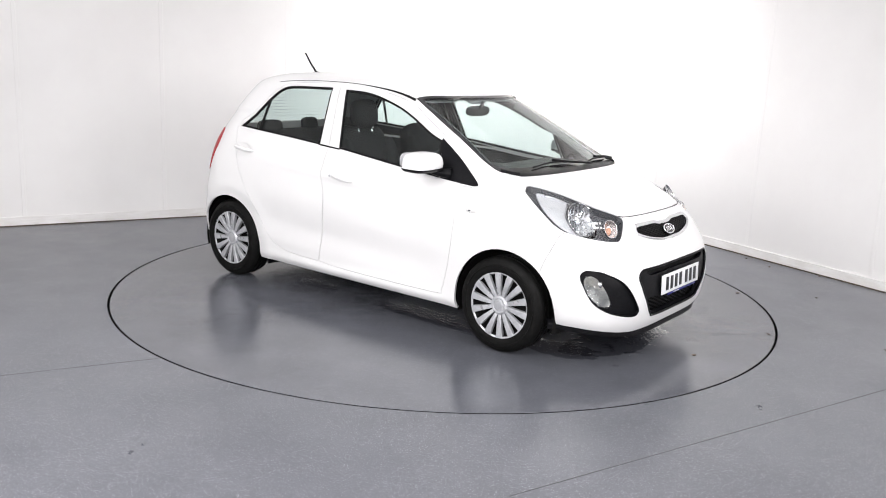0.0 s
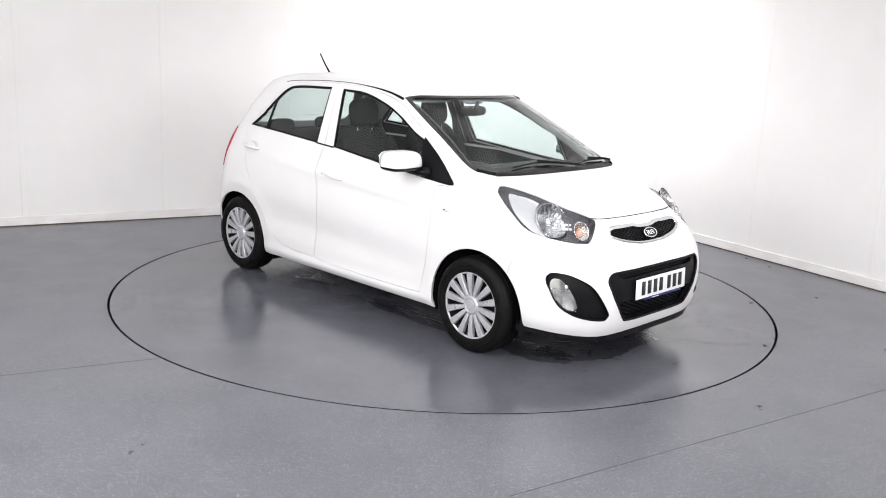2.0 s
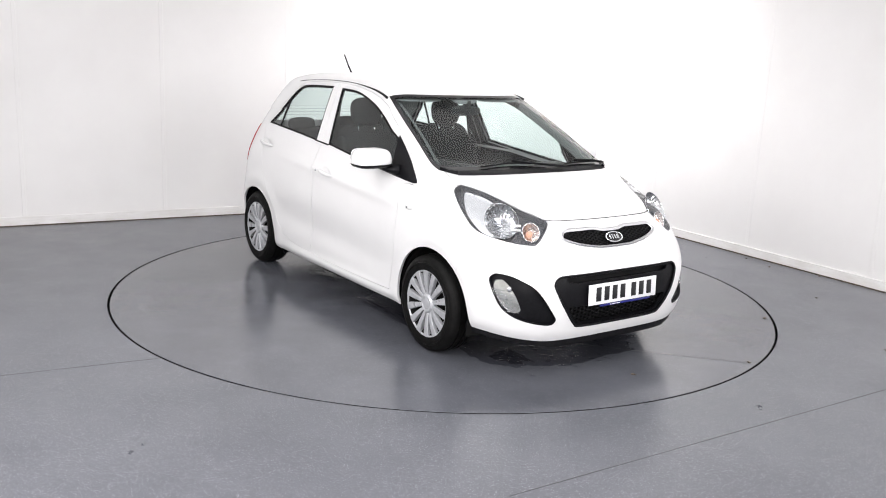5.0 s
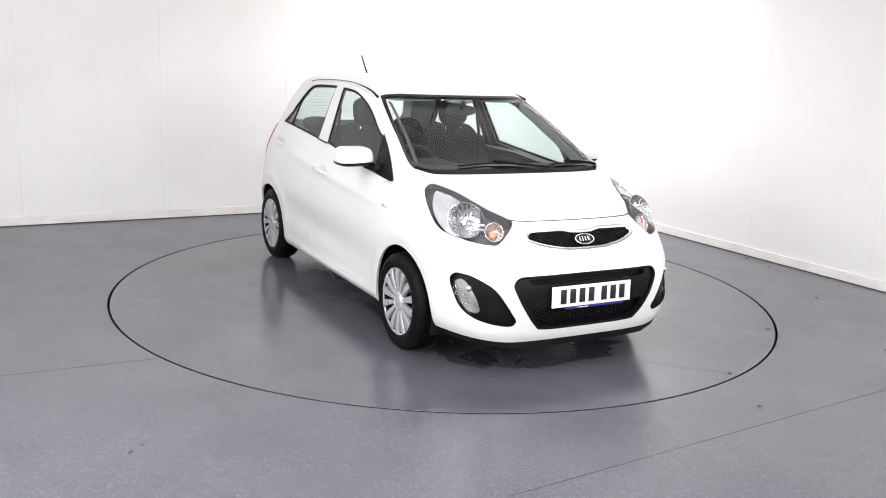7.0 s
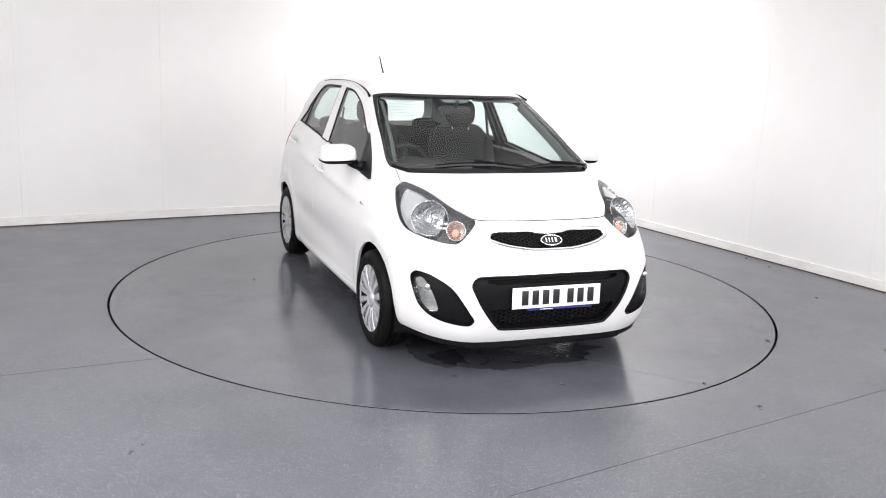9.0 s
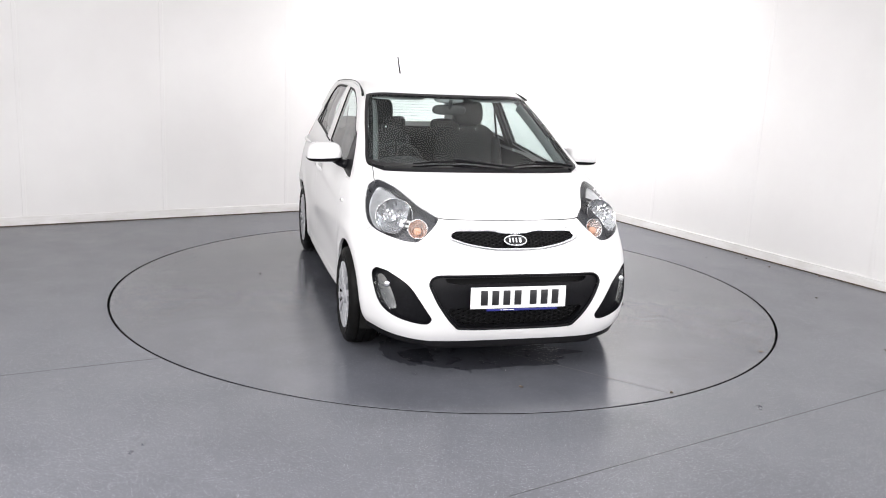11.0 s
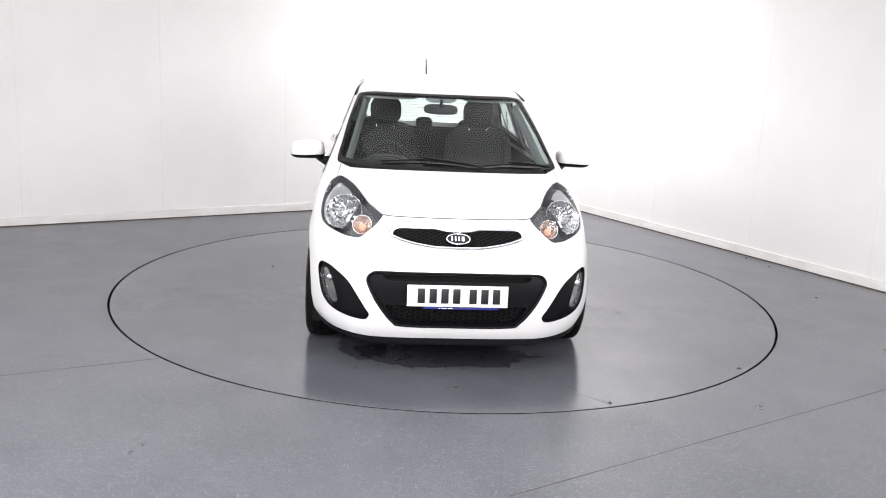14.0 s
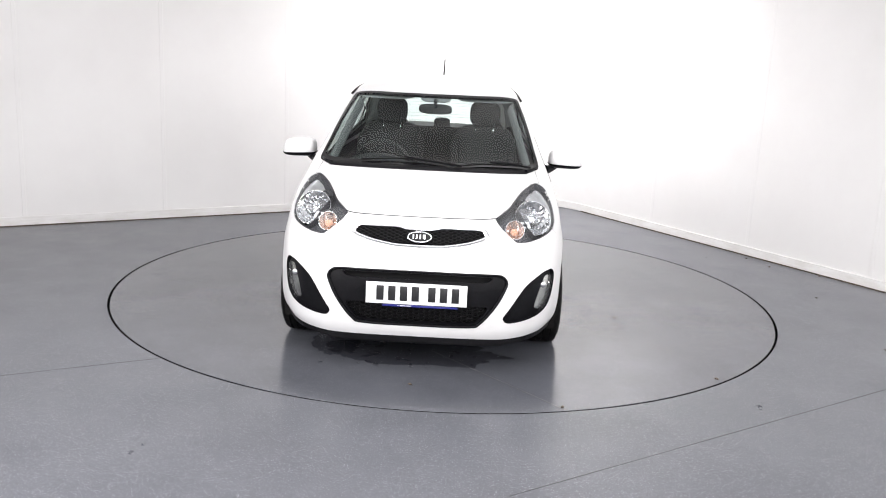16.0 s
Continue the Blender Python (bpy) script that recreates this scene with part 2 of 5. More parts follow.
# ---- the room ----
def wall_strip(name, path, z0, z1, thick, mat, label, category="wall"):
    """An upright strip along a path of plan points, thickened outwards."""
    bm = bmesh.new()
    rows = []
    n = len(path)
    for i, p in enumerate(path):
        d = (path[min(i + 1, n - 1)] - path[max(i - 1, 0)]).normalized()
        o = Vector((d.y, -d.x, 0)) * thick
        rows.append([bm.verts.new((p.x, p.y, z0)), bm.verts.new((p.x, p.y, z1)), bm.verts.new((p.x + o.x, p.y + o.y, z1)), bm.verts.new((p.x + o.x, p.y + o.y, z0))])
    for a, b in zip(rows, rows[1:]):
        for k in range(4):
            bm.faces.new((a[k], a[(k + 1) % 4], b[(k + 1) % 4], b[k]))
    bm.faces.new(rows[0])
    bm.faces.new(rows[-1][::-1])
    bmesh.ops.recalc_face_normals(bm, faces=bm.faces)
    ob = part(name, bm, mat)
    return tagged(ob, label, category, kind="structure")


COVE = 0.9
# ---- the car's skin: level outlines stacked in height (x forward, y to the car's left) ----
SKIN_W = [(0.17, 0.742), (0.22, 0.766), (0.32, 0.784), (0.48, 0.793), (0.62, 0.7975), (0.76, 0.788), (0.86, 0.768), (0.94, 0.738), (1.03, 0.700), (1.16, 0.650), (1.30, 0.595), (1.39, 0.556), (1.425, 0.532), (1.455, 0.485), (1.482, 0.36), (1.503, 0.02)]
SKIN_F = [(0.17, 1.845), (0.22, 1.872), (0.30, 1.893), (0.40, 1.905), (0.50, 1.900), (0.60, 1.875), (0.70, 1.812), (0.77, 1.757), (0.81, 1.722), (0.85, 1.640), (0.89, 1.530), (0.94, 1.385), (0.985, 1.225), (1.0, 1.165), (1.20, 0.78), (1.391, 0.400), (1.43, 0.295), (1.458, 0.17), (1.484, -0.06), (1.503, -0.40)]
SKIN_FC = [(0.17, 1.0), (0.75, 1.0), (0.81, 0.95), (0.95, 0.90), (1.0, 0.89), (1.1, 0.72), (1.391, 0.15), (1.458, -0.06), (1.503, -0.45)]
SKIN_R = [(0.17, -1.60), (0.25, -1.66), (0.40, -1.695), (0.60, -1.70), (0.75, -1.68), (0.95, -1.645), (1.05, -1.60), (1.10, -1.57), (1.36, -1.380), (1.405, -1.335), (1.445, -1.245), (1.482, -1.05), (1.503, -0.65)]
SKIN_RC = [(0.17, -1.2), (0.95, -1.25), (1.1, -1.2), (1.38, -0.98), (1.458, -0.85), (1.503, -0.60)]
SKIN_N = [(0.17, 4.2), (0.45, 3.9), (0.58, 3.58), (0.74, 3.25), (1.0, 3.2), (1.40, 3.2), (1.503, 2.4)]


def skin_levels():
    """Heights of the outlines, close together where the skin lies flat."""
    z = [np.linspace(0.186, 0.76, 31, endpoint=False), np.linspace(0.76, 1.0, 30, endpoint=False), np.linspace(1.0, 1.38, 24, endpoint=False), 1.38 + 0.1229 * (1 - (1 - np.linspace(0, 1, 18)) ** 2)]
    return np.concatenate(z)


def outline(z, front=44, side=64, rear=26):
    """Half outlines (y <= 0) at heights z, from the nose to the tail: array rows x columns x 3."""
    z = np.asarray(z, float)[:, None]
    w, f, fc, r, rc, n = (curve(k, z) for k in (SKIN_W, SKIN_F, SKIN_FC, SKIN_R, SKIN_RC, SKIN_N))
    a = np.linspace(0, math.pi / 2, front + 1)[None, :]
    xf = fc + (f - fc) * np.cos(a) ** (2 / n)
    yf = w * np.sin(a) ** (2 / n)
    s = np.linspace(0, 1, side + 1)[None, 1:-1]
    xs = fc + (rc - fc) * s
    ys = w + 0 * s
    b = np.linspace(math.pi / 2, 0, rear + 1)[None, :]
    xr = rc + (r - rc) * np.cos(b) ** (2 / n)
    yr = w * np.sin(b) ** (2 / n)
    x, y = np.concatenate([xf, xs, xr], 1), np.concatenate([yf, ys, yr], 1)
    return sculpt(np.stack([x, -y, z + 0 * x], 2))


def sculpt(p):
    """Flared arches, a shoulder line and a crease low on the doors."""
    x, y, z = p[..., 0], p[..., 1], p[..., 2]
    side = np.clip((np.abs(y) - 0.45) / 0.25, 0, 1)
    out = 0 * x
    for wx in (1.1925, -1.1925):
        d = np.hypot(x - wx, z - 0.30)
        out = out + 0.009 * np.exp(-(((d - 0.365) / 0.045) ** 2))
    mid = np.exp(-((x / 0.85) ** 4))
    out = out + mid * (0.010 * np.exp(-(((z - 0.84 - 0.06 * -x) / 0.035) ** 2)) - 0.016 * np.exp(-(((z - 0.44 + 0.05 * x) / 0.10) ** 2)) + 0.020 * np.exp(-(((z - 0.225) / 0.035) ** 2)))
    slim = 1 - 0.014 * np.clip((-x - 0.5) / 0.7, 0, 1) * (z < 1.2)
    p[..., 1] = np.sign(y) * (np.abs(y) + side * out) * slim
    # the bumper's lower edge sweeps up towards the wheels
    corner = np.clip((np.abs(y) - 0.44) / 0.30, 0, 1) ** 1.5 * (x > 1.30)
    p[..., 2] = z + 0.012 * (x > 1.5) * np.clip((0.34 - z) / 0.15, 0, 1) + 0.036 * corner * np.clip((0.34 - z) / 0.15, 0, 1)
    return p


TABLE_R = 2.284
GAP_HALF = 0.0075


def build_room():
    # cove runs from wall A (b = 0) to wall B (a = 0)
    arc = [room(COVE * (1 - math.sin(t)), COVE * (1 - math.cos(t))) for t in np.linspace(0, math.pi / 2, 17)]
    wall_a = [room(LEN_A, 0), room(COVE, 0)]
    wall_b = [room(0, COVE), room(0, LEN_B)]
    far = wall_strip("wall_far", wall_a, 0, ROOM_H, -0.12, WALL_PAINT, "white painted panelled studio wall behind the turntable")
    wall_strip("wall_corner", arc, 0, ROOM_H, -0.12, WALL_PAINT, "white rounded studio wall corner, brightly lit")
    side = wall_strip("wall_side", wall_b, 0, ROOM_H, -0.12, WALL_PAINT, "white painted panelled studio wall beside the turntable")
    wall_strip("wall_back", [room(0, LEN_B), room(LEN_A, LEN_B)], 0, ROOM_H, -0.12, WALL_PAINT, "plain white studio wall")
    wall_strip("wall_near", [room(LEN_A, LEN_B), room(LEN_A, 0)], 0, ROOM_H, -0.12, WALL_PAINT, "plain white studio wall")
    bm = bmesh.new()
    c = [room(-0.2, -0.2, ROOM_H), room(LEN_A + 0.2, -0.2, ROOM_H), room(LEN_A + 0.2, LEN_B + 0.2, ROOM_H), room(-0.2, LEN_B + 0.2, ROOM_H)]
    lo = [bm.verts.new(p) for p in c]
    hi = [bm.verts.new(p + Vector((0, 0, 0.12))) for p in c]
    bm.faces.new(lo)
    bm.faces.new(hi[::-1])
    for k in range(4):
        bm.faces.new((lo[k], hi[k], hi[(k + 1) % 4], lo[(k + 1) % 4]))
    tagged(part("ceiling", bm, WALL_PAINT, smooth=False), "plain white studio ceiling above the unseen light panels", "ceiling", kind="structure")
    # skirting boards, with a thin dirty joint at the floor
    for name, path in (("baseboard_far", [room(LEN_A, 0.014), room(COVE, 0.014)]), ("baseboard_side", [room(0.014, COVE), room(0.014, LEN_B)]),
                       ("baseboard_corner", [room(COVE - (COVE - 0.014) * math.sin(t), COVE - (COVE - 0.014) * math.cos(t)) for t in np.linspace(0, math.pi / 2, 17)])):
        wall_strip(name, path, 0.004, 0.083, -0.0135, TRIM_PAINT, "white painted skirting board, scuffed and dusty", "skirting board")
    for name, path in (("dirt_joint_far", [room(LEN_A, 0.024), room(COVE, 0.024)]), ("dirt_joint_side", [room(0.024, COVE), room(0.024, LEN_B)])):
        wall_strip(name, path, 0.0, 0.009, -0.0095, DIRT, "thin dark dirty joint along the skirting board", "floor joint")
    # cover strips on the joints of the 1.22 m wall boards
    for wall, along, other in ((far, ALONG_A, ALONG_B), (side, ALONG_B, ALONG_A)):
        first = 1.94 if wall is far else 1.97
        for i in range(6 if wall is far else 8):
            d = first + 1.22 * i
            base = CORNER + along * d
            bm = bmesh.new()
            w, t = 0.020, 0.0025
            q = [base + along * (u * w) + other * v for u, v in ((-1, 0.0005), (-0.7, t), (0.7, t), (1, 0.0005))]
            rows = [[bm.verts.new((p.x, p.y, z)) for p in q] for z in (0.083, ROOM_H)]
            for k in range(3):
                bm.faces.new((rows[0][k], rows[0][k + 1], rows[1][k + 1], rows[1][k]))
            bmesh.ops.recalc_face_normals(bm, faces=bm.faces)
            part("joint_strip", bm, WALL_PAINT, wall, smooth=False)
    # floor with a round opening for the turntable
    bm = bmesh.new()
    n = 240
    inner, outer, pit = [], [], []
    cs = [room(-0.15, -0.15), room(LEN_A + 0.15, -0.15), room(LEN_A + 0.15, LEN_B + 0.15), room(-0.15, LEN_B + 0.15)]
    for i in range(n):
        a = 2 * math.pi * i / n
        d = Vector((math.cos(a), math.sin(a), 0))
        inner.append(bm.verts.new(d * (TABLE_R + GAP_HALF)))
        pit.append(bm.verts.new(d * (TABLE_R + GAP_HALF) + Vector((0, 0, -0.05))))
        best = 1e9
        for k in range(4):
            p, q = cs[k], cs[(k + 1) % 4]
            e = q - p
            den = d.x * e.y - d.y * e.x
            if abs(den) > 1e-9:
                s = (p.x * e.y - p.y * e.x) / den
                u = (p.x * d.y - p.y * d.x) / den
                if s > 0 and -1e-6 <= u <= 1 + 1e-6:
                    best = min(best, s)
        outer.append(bm.verts.new(d * best))
    for i in range(n):
        j = (i + 1) % n
        bm.faces.new((inner[i], outer[i], outer[j], inner[j]))
        bm.faces.new((pit[i], inner[i], inner[j], pit[j])).material_index = 1
    c = bm.verts.new((0, 0, -0.05))
    for i in range(n):
        bm.faces.new((c, pit[i], pit[(i + 1) % n])).material_index = 1
    bmesh.ops.recalc_face_normals(bm, faces=bm.faces)
    tagged(part("floor", bm, [VINYL, GAP_SHADE], smooth=False), "grey flecked vinyl floor, slightly glossy, with welded seams", "floor", kind="structure")


def floor_seam(name, p, q, width, parent=None):
    """A welded vinyl joint, barely proud of the floor."""
    p, q = Vector((*p, 0)), Vector((*q, 0))
    d = (q - p).normalized()
    o = Vector((-d.y, d.x, 0)) * width / 2
    bm = bmesh.new()
    n = 12
    rows = []
    for i in range(n + 1):
        c = p.lerp(q, i / n)
        wob = o * (1 + 0.25 * math.sin(i * 2.3))
        rows.append([bm.verts.new(c - wob + Vector((0, 0, 0.0003))), bm.verts.new(c + Vector((0, 0, 0.0012))), bm.verts.new(c + wob + Vector((0, 0, 0.0003)))])
    for a, b in zip(rows, rows[1:]):
        bm.faces.new((a[0], b[0], b[1], a[1]))
        bm.faces.new((a[1], b[1], b[2], a[2]))
    bmesh.ops.recalc_face_normals(bm, faces=bm.faces)
    return part(name, bm, SEAM, parent)


SEAM = grained(material("grey_weld_seam", (0.05, 0.05, 0.055), 0.5), 14.0, (0.035, 0.035, 0.04), (0.075, 0.075, 0.08))


def build_turntable():
    t = thing("turntable", "large round flush floor turntable in grey glossy vinyl", "turntable")
    bm = bmesh.new()
    add_revolve(bm, [(0.0001, 0.0), (TABLE_R - 0.4, 0.0), (TABLE_R - GAP_HALF - 0.002, 0.0), (TABLE_R - GAP_HALF, -0.002), (TABLE_R - GAP_HALF, -0.045)], "Z", 240)
    bmesh.ops.remove_doubles(bm, verts=bm.verts, dist=0.0005)
    bmesh.ops.recalc_face_normals(bm, faces=bm.faces)
    # upright rim coloured black to carry the shade of the ring gap
    for f in bm.faces:
        f.material_index = 1 if abs(f.normal.z) < 0.5 else 0
    part("deck", bm, [VINYL_DISC, GAP_SHADE], t, smooth=False)
    return t
build_room()
turntable = build_turntable()

# ---- cutting panels out of the skin ----
SIDE = (Vector((1, 0, 0)), Vector((0, 0, 1)))
FRONT = (Vector((0, 1, 0)), Vector((0, 0, 1)))
TOP = (Vector((1, 0, 0)), Vector((0, 1, 0)))
DIAG = (Vector((0.70711, 0.70711, 0)), Vector((0, 0, 1)))


def inside(poly, u, v):
    hit = False
    n = len(poly)
    for i in range(n):
        a, b = poly[i], poly[i - 1]
        if (a[1] > v) != (b[1] > v) and u < (b[0] - a[0]) * (v - a[1]) / (b[1] - a[1]) + a[0]:
            hit = not hit
    return hit


def score(bm, poly, axes, where, closed=True):
    """Cut the faces of bm along an outline given in two axes, where the face centre passes the test."""
    U, V = axes
    us, vs = [p[0] for p in poly], [p[1] for p in poly]
    lo, hi = (min(us) - 0.04, min(vs) - 0.04), (max(us) + 0.04, max(vs) + 0.04)
    cand = []
    for f in bm.faces:
        c = f.calc_center_median()
        if where(c) and lo[0] < c.dot(U) < hi[0] and lo[1] < c.dot(V) < hi[1]:
            cand.append(f)
    n = len(poly)
    for i in range(n if closed else n - 1):
        a, b = Vector(poly[i][:2]), Vector(poly[(i + 1) % n][:2])
        d = b - a
        length = d.length
        if length < 1e-6:
            continue
        d = d / length
        cand = [f for f in cand if f.is_valid]
        hit = []
        for f in cand:
            ts, ss = [], []
            for v in f.verts:
                q = Vector((v.co.dot(U), v.co.dot(V))) - a
                ts.append(q.dot(d))
                ss.append(q.x * d.y - q.y * d.x)
            if min(ss) < -1e-5 and max(ss) > 1e-5 and max(ts) > -0.002 and min(ts) < length + 0.002:
                hit.append(f)
        if not hit:
            continue
        geom = hit + list({e for f in hit for e in f.edges}) + list({v for f in hit for v in f.verts})
        r = bmesh.ops.bisect_plane(bm, geom=geom, dist=1e-5, plane_co=U * a.x + V * a.y, plane_no=U * d.y - V * d.x)
        known = set(cand)
        cand += [g for g in r["geom"] if isinstance(g, bmesh.types.BMFace) and g.is_valid and g not in known]


def take(bm, poly, axes, where):
    """Lift the faces inside an outline out of bm into a mesh of their own."""
    U, V = axes
    faces = []
    for f in bm.faces:
        c = f.calc_center_median()
        if where(c) and inside(poly, c.dot(U), c.dot(V)):
            faces.append(f)
    return lift(bm, faces)


def lift(bm, faces):
    out = bmesh.new()
    made = {}
    for f in faces:
        vs = []
        for v in f.verts:
            if v not in made:
                made[v] = out.verts.new(v.co)
            vs.append(made[v])
        out.faces.new(vs)
    bmesh.ops.delete(bm, geom=faces, context="FACES")
    return out


def duplicate(bm, flip=False):
    out = bmesh.new()
    made = {v: out.verts.new((v.co.x, -v.co.y if flip else v.co.y, v.co.z)) for v in bm.verts}
    for f in bm.faces:
        vs = [made[v] for v in f.verts]
        out.faces.new(vs[::-1] if flip else vs)
    return out


def whole(bm):
    """Join a half with its mirror image."""
    other = duplicate(bm, True)
    made = {v: bm.verts.new(v.co) for v in other.verts}
    for f in other.faces:
        bm.faces.new([made[v] for v in f.verts])
    other.free()
    near = [v for v in bm.verts if abs(v.co.y) < 0.002]
    for v in near:
        v.co.y = 0.0
    bmesh.ops.remove_doubles(bm, verts=near, dist=0.0008)
    return bm


def pushed(bm, depth):
    """Move the skin along its normals."""
    bm.normal_update()
    for v, n in [(v, v.normal.copy()) for v in bm.verts]:
        v.co = v.co + n * depth
    return bm


def hem(bm, inset=0.0015, depth=0.012):
    """Draw the rim in a little and fold it inwards, so that a panel has an edge and a real gap beside it."""
    bmesh.ops.remove_doubles(bm, verts=bm.verts, dist=0.0006)
    bm.normal_update()
    rim = [e for e in bm.edges if len(e.link_faces) == 1 and max(abs(v.co.y) for v in e.verts) > 0.004]
    if inset:
        move = {}
        for e in rim:
            f = e.link_faces[0]
            a, b = e.verts
            t = (b.co - a.co).normalized()
            s = f.normal.cross(t)
            if s.dot(f.calc_center_median() - a.co) < 0:
                s = -s
            for v in (a, b):
                move.setdefault(v, []).append(s)
        for v, dirs in move.items():
            d = sum(dirs, Vector((0, 0, 0)))
            if d.length > 0.1:
                v.co = v.co + d.normalized() * inset
    normals = {v: v.normal.copy() for e in rim for v in e.verts}
    r = bmesh.ops.extrude_edge_only(bm, edges=rim)
    new_verts = [g for g in r["geom"] if isinstance(g, bmesh.types.BMVert)]
    old = {}
    for v in new_verts:
        best = min(normals, key=lambda w: (w.co - v.co).length_squared) if len(normals) < 4 else None
        for e in v.link_edges:
            w = e.other_vert(v)
            if w in normals and (w.co - v.co).length < 1e-7:
                best = w
        if best is not None:
            old[v] = normals[best]
    for v, n in old.items():
        v.co = v.co - n * depth
    return bm


def both(name, half, mat, parent_of, label="", angle=35.0, done=None):
    """The same part on the car's two sides. parent_of gives the parent for each side."""
    other = duplicate(half, True)
    a = part(name, half, mat, parent_of(-1), label, angle=angle)
    b = part(name, other, mat, parent_of(1), label, angle=angle)
    return {-1: a, 1: b}


def inset_poly(poly, d):
    n = len(poly)
    area = sum(poly[i - 1][0] * poly[i][1] - poly[i][0] * poly[i - 1][1] for i in range(n))
    sgn = 1 if area > 0 else -1
    out = []
    for i in range(n):
        t = Vector(poly[(i + 1) % n][:2]) - Vector(poly[i - 1][:2])
        if t.length < 1e-9:
            out.append(Vector(poly[i][:2]))
            continue
        t.normalize()
        out.append(Vector(poly[i][:2]) + Vector((-t.y, t.x)) * d * sgn)
    return out


# ---- outlines of the panels (metres, in the axes named) ----
FRONT_GLASS = rounded([(0.655, 0.944, 0), (0.40, 0.966), (0.10, 0.996), (-0.209, 1.028, 0), (-0.298, 1.402, 0), (-0.06, 1.390), (0.17, 1.337), (0.34, 1.272), (0.50, 1.192), (0.60, 1.155, 0)])
MIRROR_SAIL = rounded([(0.603, 1.170, 0), (0.765, 1.072), (0.90, 0.975), (0.943, 0.938), (0.925, 0.926), (0.856, 0.928), (0.663, 0.943, 0), (0.606, 1.14, 0)])
REAR_GLASS = rounded([(-1.225, 1.087, 0), (-1.09, 1.198), (-0.995, 1.299), (-0.90, 1.372), (-0.78, 1.397), (-0.422, 1.407, 0), (-0.388, 1.036, 0), (-0.76, 1.060)])
FRONT_DOOR = rounded([(-0.290, 0.29), (-0.245, 0.268), (0.0, 0.256), (0.68, 0.256), (0.742, 0.28), (0.775, 0.40), (0.80, 0.52), (0.818, 0.67), (0.823, 0.80), (0.822, 0.895), (0.85, 0.917), (0.94, 0.918), (0.956, 0.938), (0.90, 0.995), (0.775, 1.085), (0.61, 1.187), (0.43, 1.282), (0.345, 1.332), (0.17, 1.384), (-0.083, 1.420), (-0.355, 1.432, 0), (-0.300, 1.030, 0), (-0.300, 0.88), (-0.250, 0.69), (-0.272, 0.45)], 4)
REAR_DOOR = rounded([(-0.300, 0.29), (-0.278, 0.45), (-0.256, 0.69), (-0.306, 0.88), (-0.306, 1.030, 0), (-0.361, 1.432, 0), (-0.66, 1.427), (-0.88, 1.402), (-0.995, 1.325), (-1.10, 1.217), (-1.245, 1.092), (-1.215, 0.96), (-1.12, 0.78), (-1.016, 0.649), (-0.90, 0.51), (-0.80, 0.375), (-0.663, 0.292), (-0.35, 0.272)], 4)
HEADLAMP = rounded([(0.387, 0.932), (0.405, 0.955), (0.45, 0.953), (0.572, 0.926), (0.761, 0.865), (0.890, 0.826), (0.918, 0.803), (0.905, 0.757), (0.882, 0.718), (0.850, 0.705), (0.730, 0.717), (0.549, 0.758), (0.453, 0.842), (0.399, 0.908)])
FOG = rounded([(0.643, 0.525), (0.662, 0.553), (0.700, 0.560), (0.785, 0.546), (0.90, 0.486), (0.990, 0.358), (0.998, 0.315), (0.955, 0.298), (0.81, 0.330), (0.715, 0.385), (0.660, 0.474)])
SLOPE = (Vector((0, 1, 0)), Vector((-0.89, 0, 0.455)).normalized())
WINDSCREEN = rounded([(0.05, -0.584, 0), (-0.30, -0.576), (-0.53, -0.543), (-0.625, -0.490), (-0.656, -0.415), (-0.630, -0.197), (-0.594, 0.077), (-0.548, 0.335), (-0.528, 0.362), (-0.47, 0.347), (-0.27, 0.306), (0.05, 0.297, 0)])
WINDSCREEN_CLEAR = rounded([(0.05, -0.506, 0), (-0.30, -0.498), (-0.53, -0.466), (-0.608, -0.424), (-0.637, -0.360), (-0.613, -0.197), (-0.576, 0.077), (-0.532, 0.300), (-0.510, 0.323), (-0.45, 0.311), (-0.27, 0.273), (0.05, 0.265, 0)])
UPPER_GRILLE = rounded([(0.05, 0.688, 0), (-0.085, 0.689), (-0.14, 0.692), (-0.25, 0.709), (-0.330, 0.732), (-0.337, 0.745), (-0.312, 0.762), (-0.21, 0.764), (-0.118, 0.764), (-0.06, 0.754), (0.05, 0.753, 0)], 4)
GRILLE_RING = rounded([(0.05, 0.674, 0), (-0.085, 0.675), (-0.145, 0.679), (-0.26, 0.697), (-0.350, 0.724), (-0.360, 0.745), (-0.322, 0.776), (-0.21, 0.779), (-0.112, 0.778), (-0.06, 0.769), (0.05, 0.768, 0)], 4)
LOWER_GRILLE = rounded([(0.05, 0.270, 0), (-0.27, 0.273), (-0.335, 0.296), (-0.413, 0.395), (-0.458, 0.482), (-0.465, 0.518), (-0.441, 0.546), (-0.389, 0.554), (-0.20, 0.556), (0.05, 0.557, 0)], 5)
BONNET = rounded([(1.178, 0.05, 0), (1.165, -0.25), (1.10, -0.50), (1.03, -0.628, 0), (1.20, -0.648, 0), (1.225, -0.642, 0), (1.358, -0.574), (1.554, -0.502), (1.668, -0.424), (1.690, -0.36), (1.711, -0.20), (1.716, 0.05, 0)], 5)
TAILGATE = rounded([(0.05, 0.55, 0), (-0.48, 0.56), (-0.53, 0.62), (-0.53, 0.80), (-0.56, 1.10), (-0.50, 1.33), (-0.44, 1.375), (0.05, 1.385, 0)], 4)
REAR_SCREEN = rounded([(0.05, 1.075, 0), (-0.40, 1.08), (-0.485, 1.12), (-0.46, 1.25), (-0.41, 1.335), (-0.35, 1.352), (0.05, 1.356, 0)], 4)
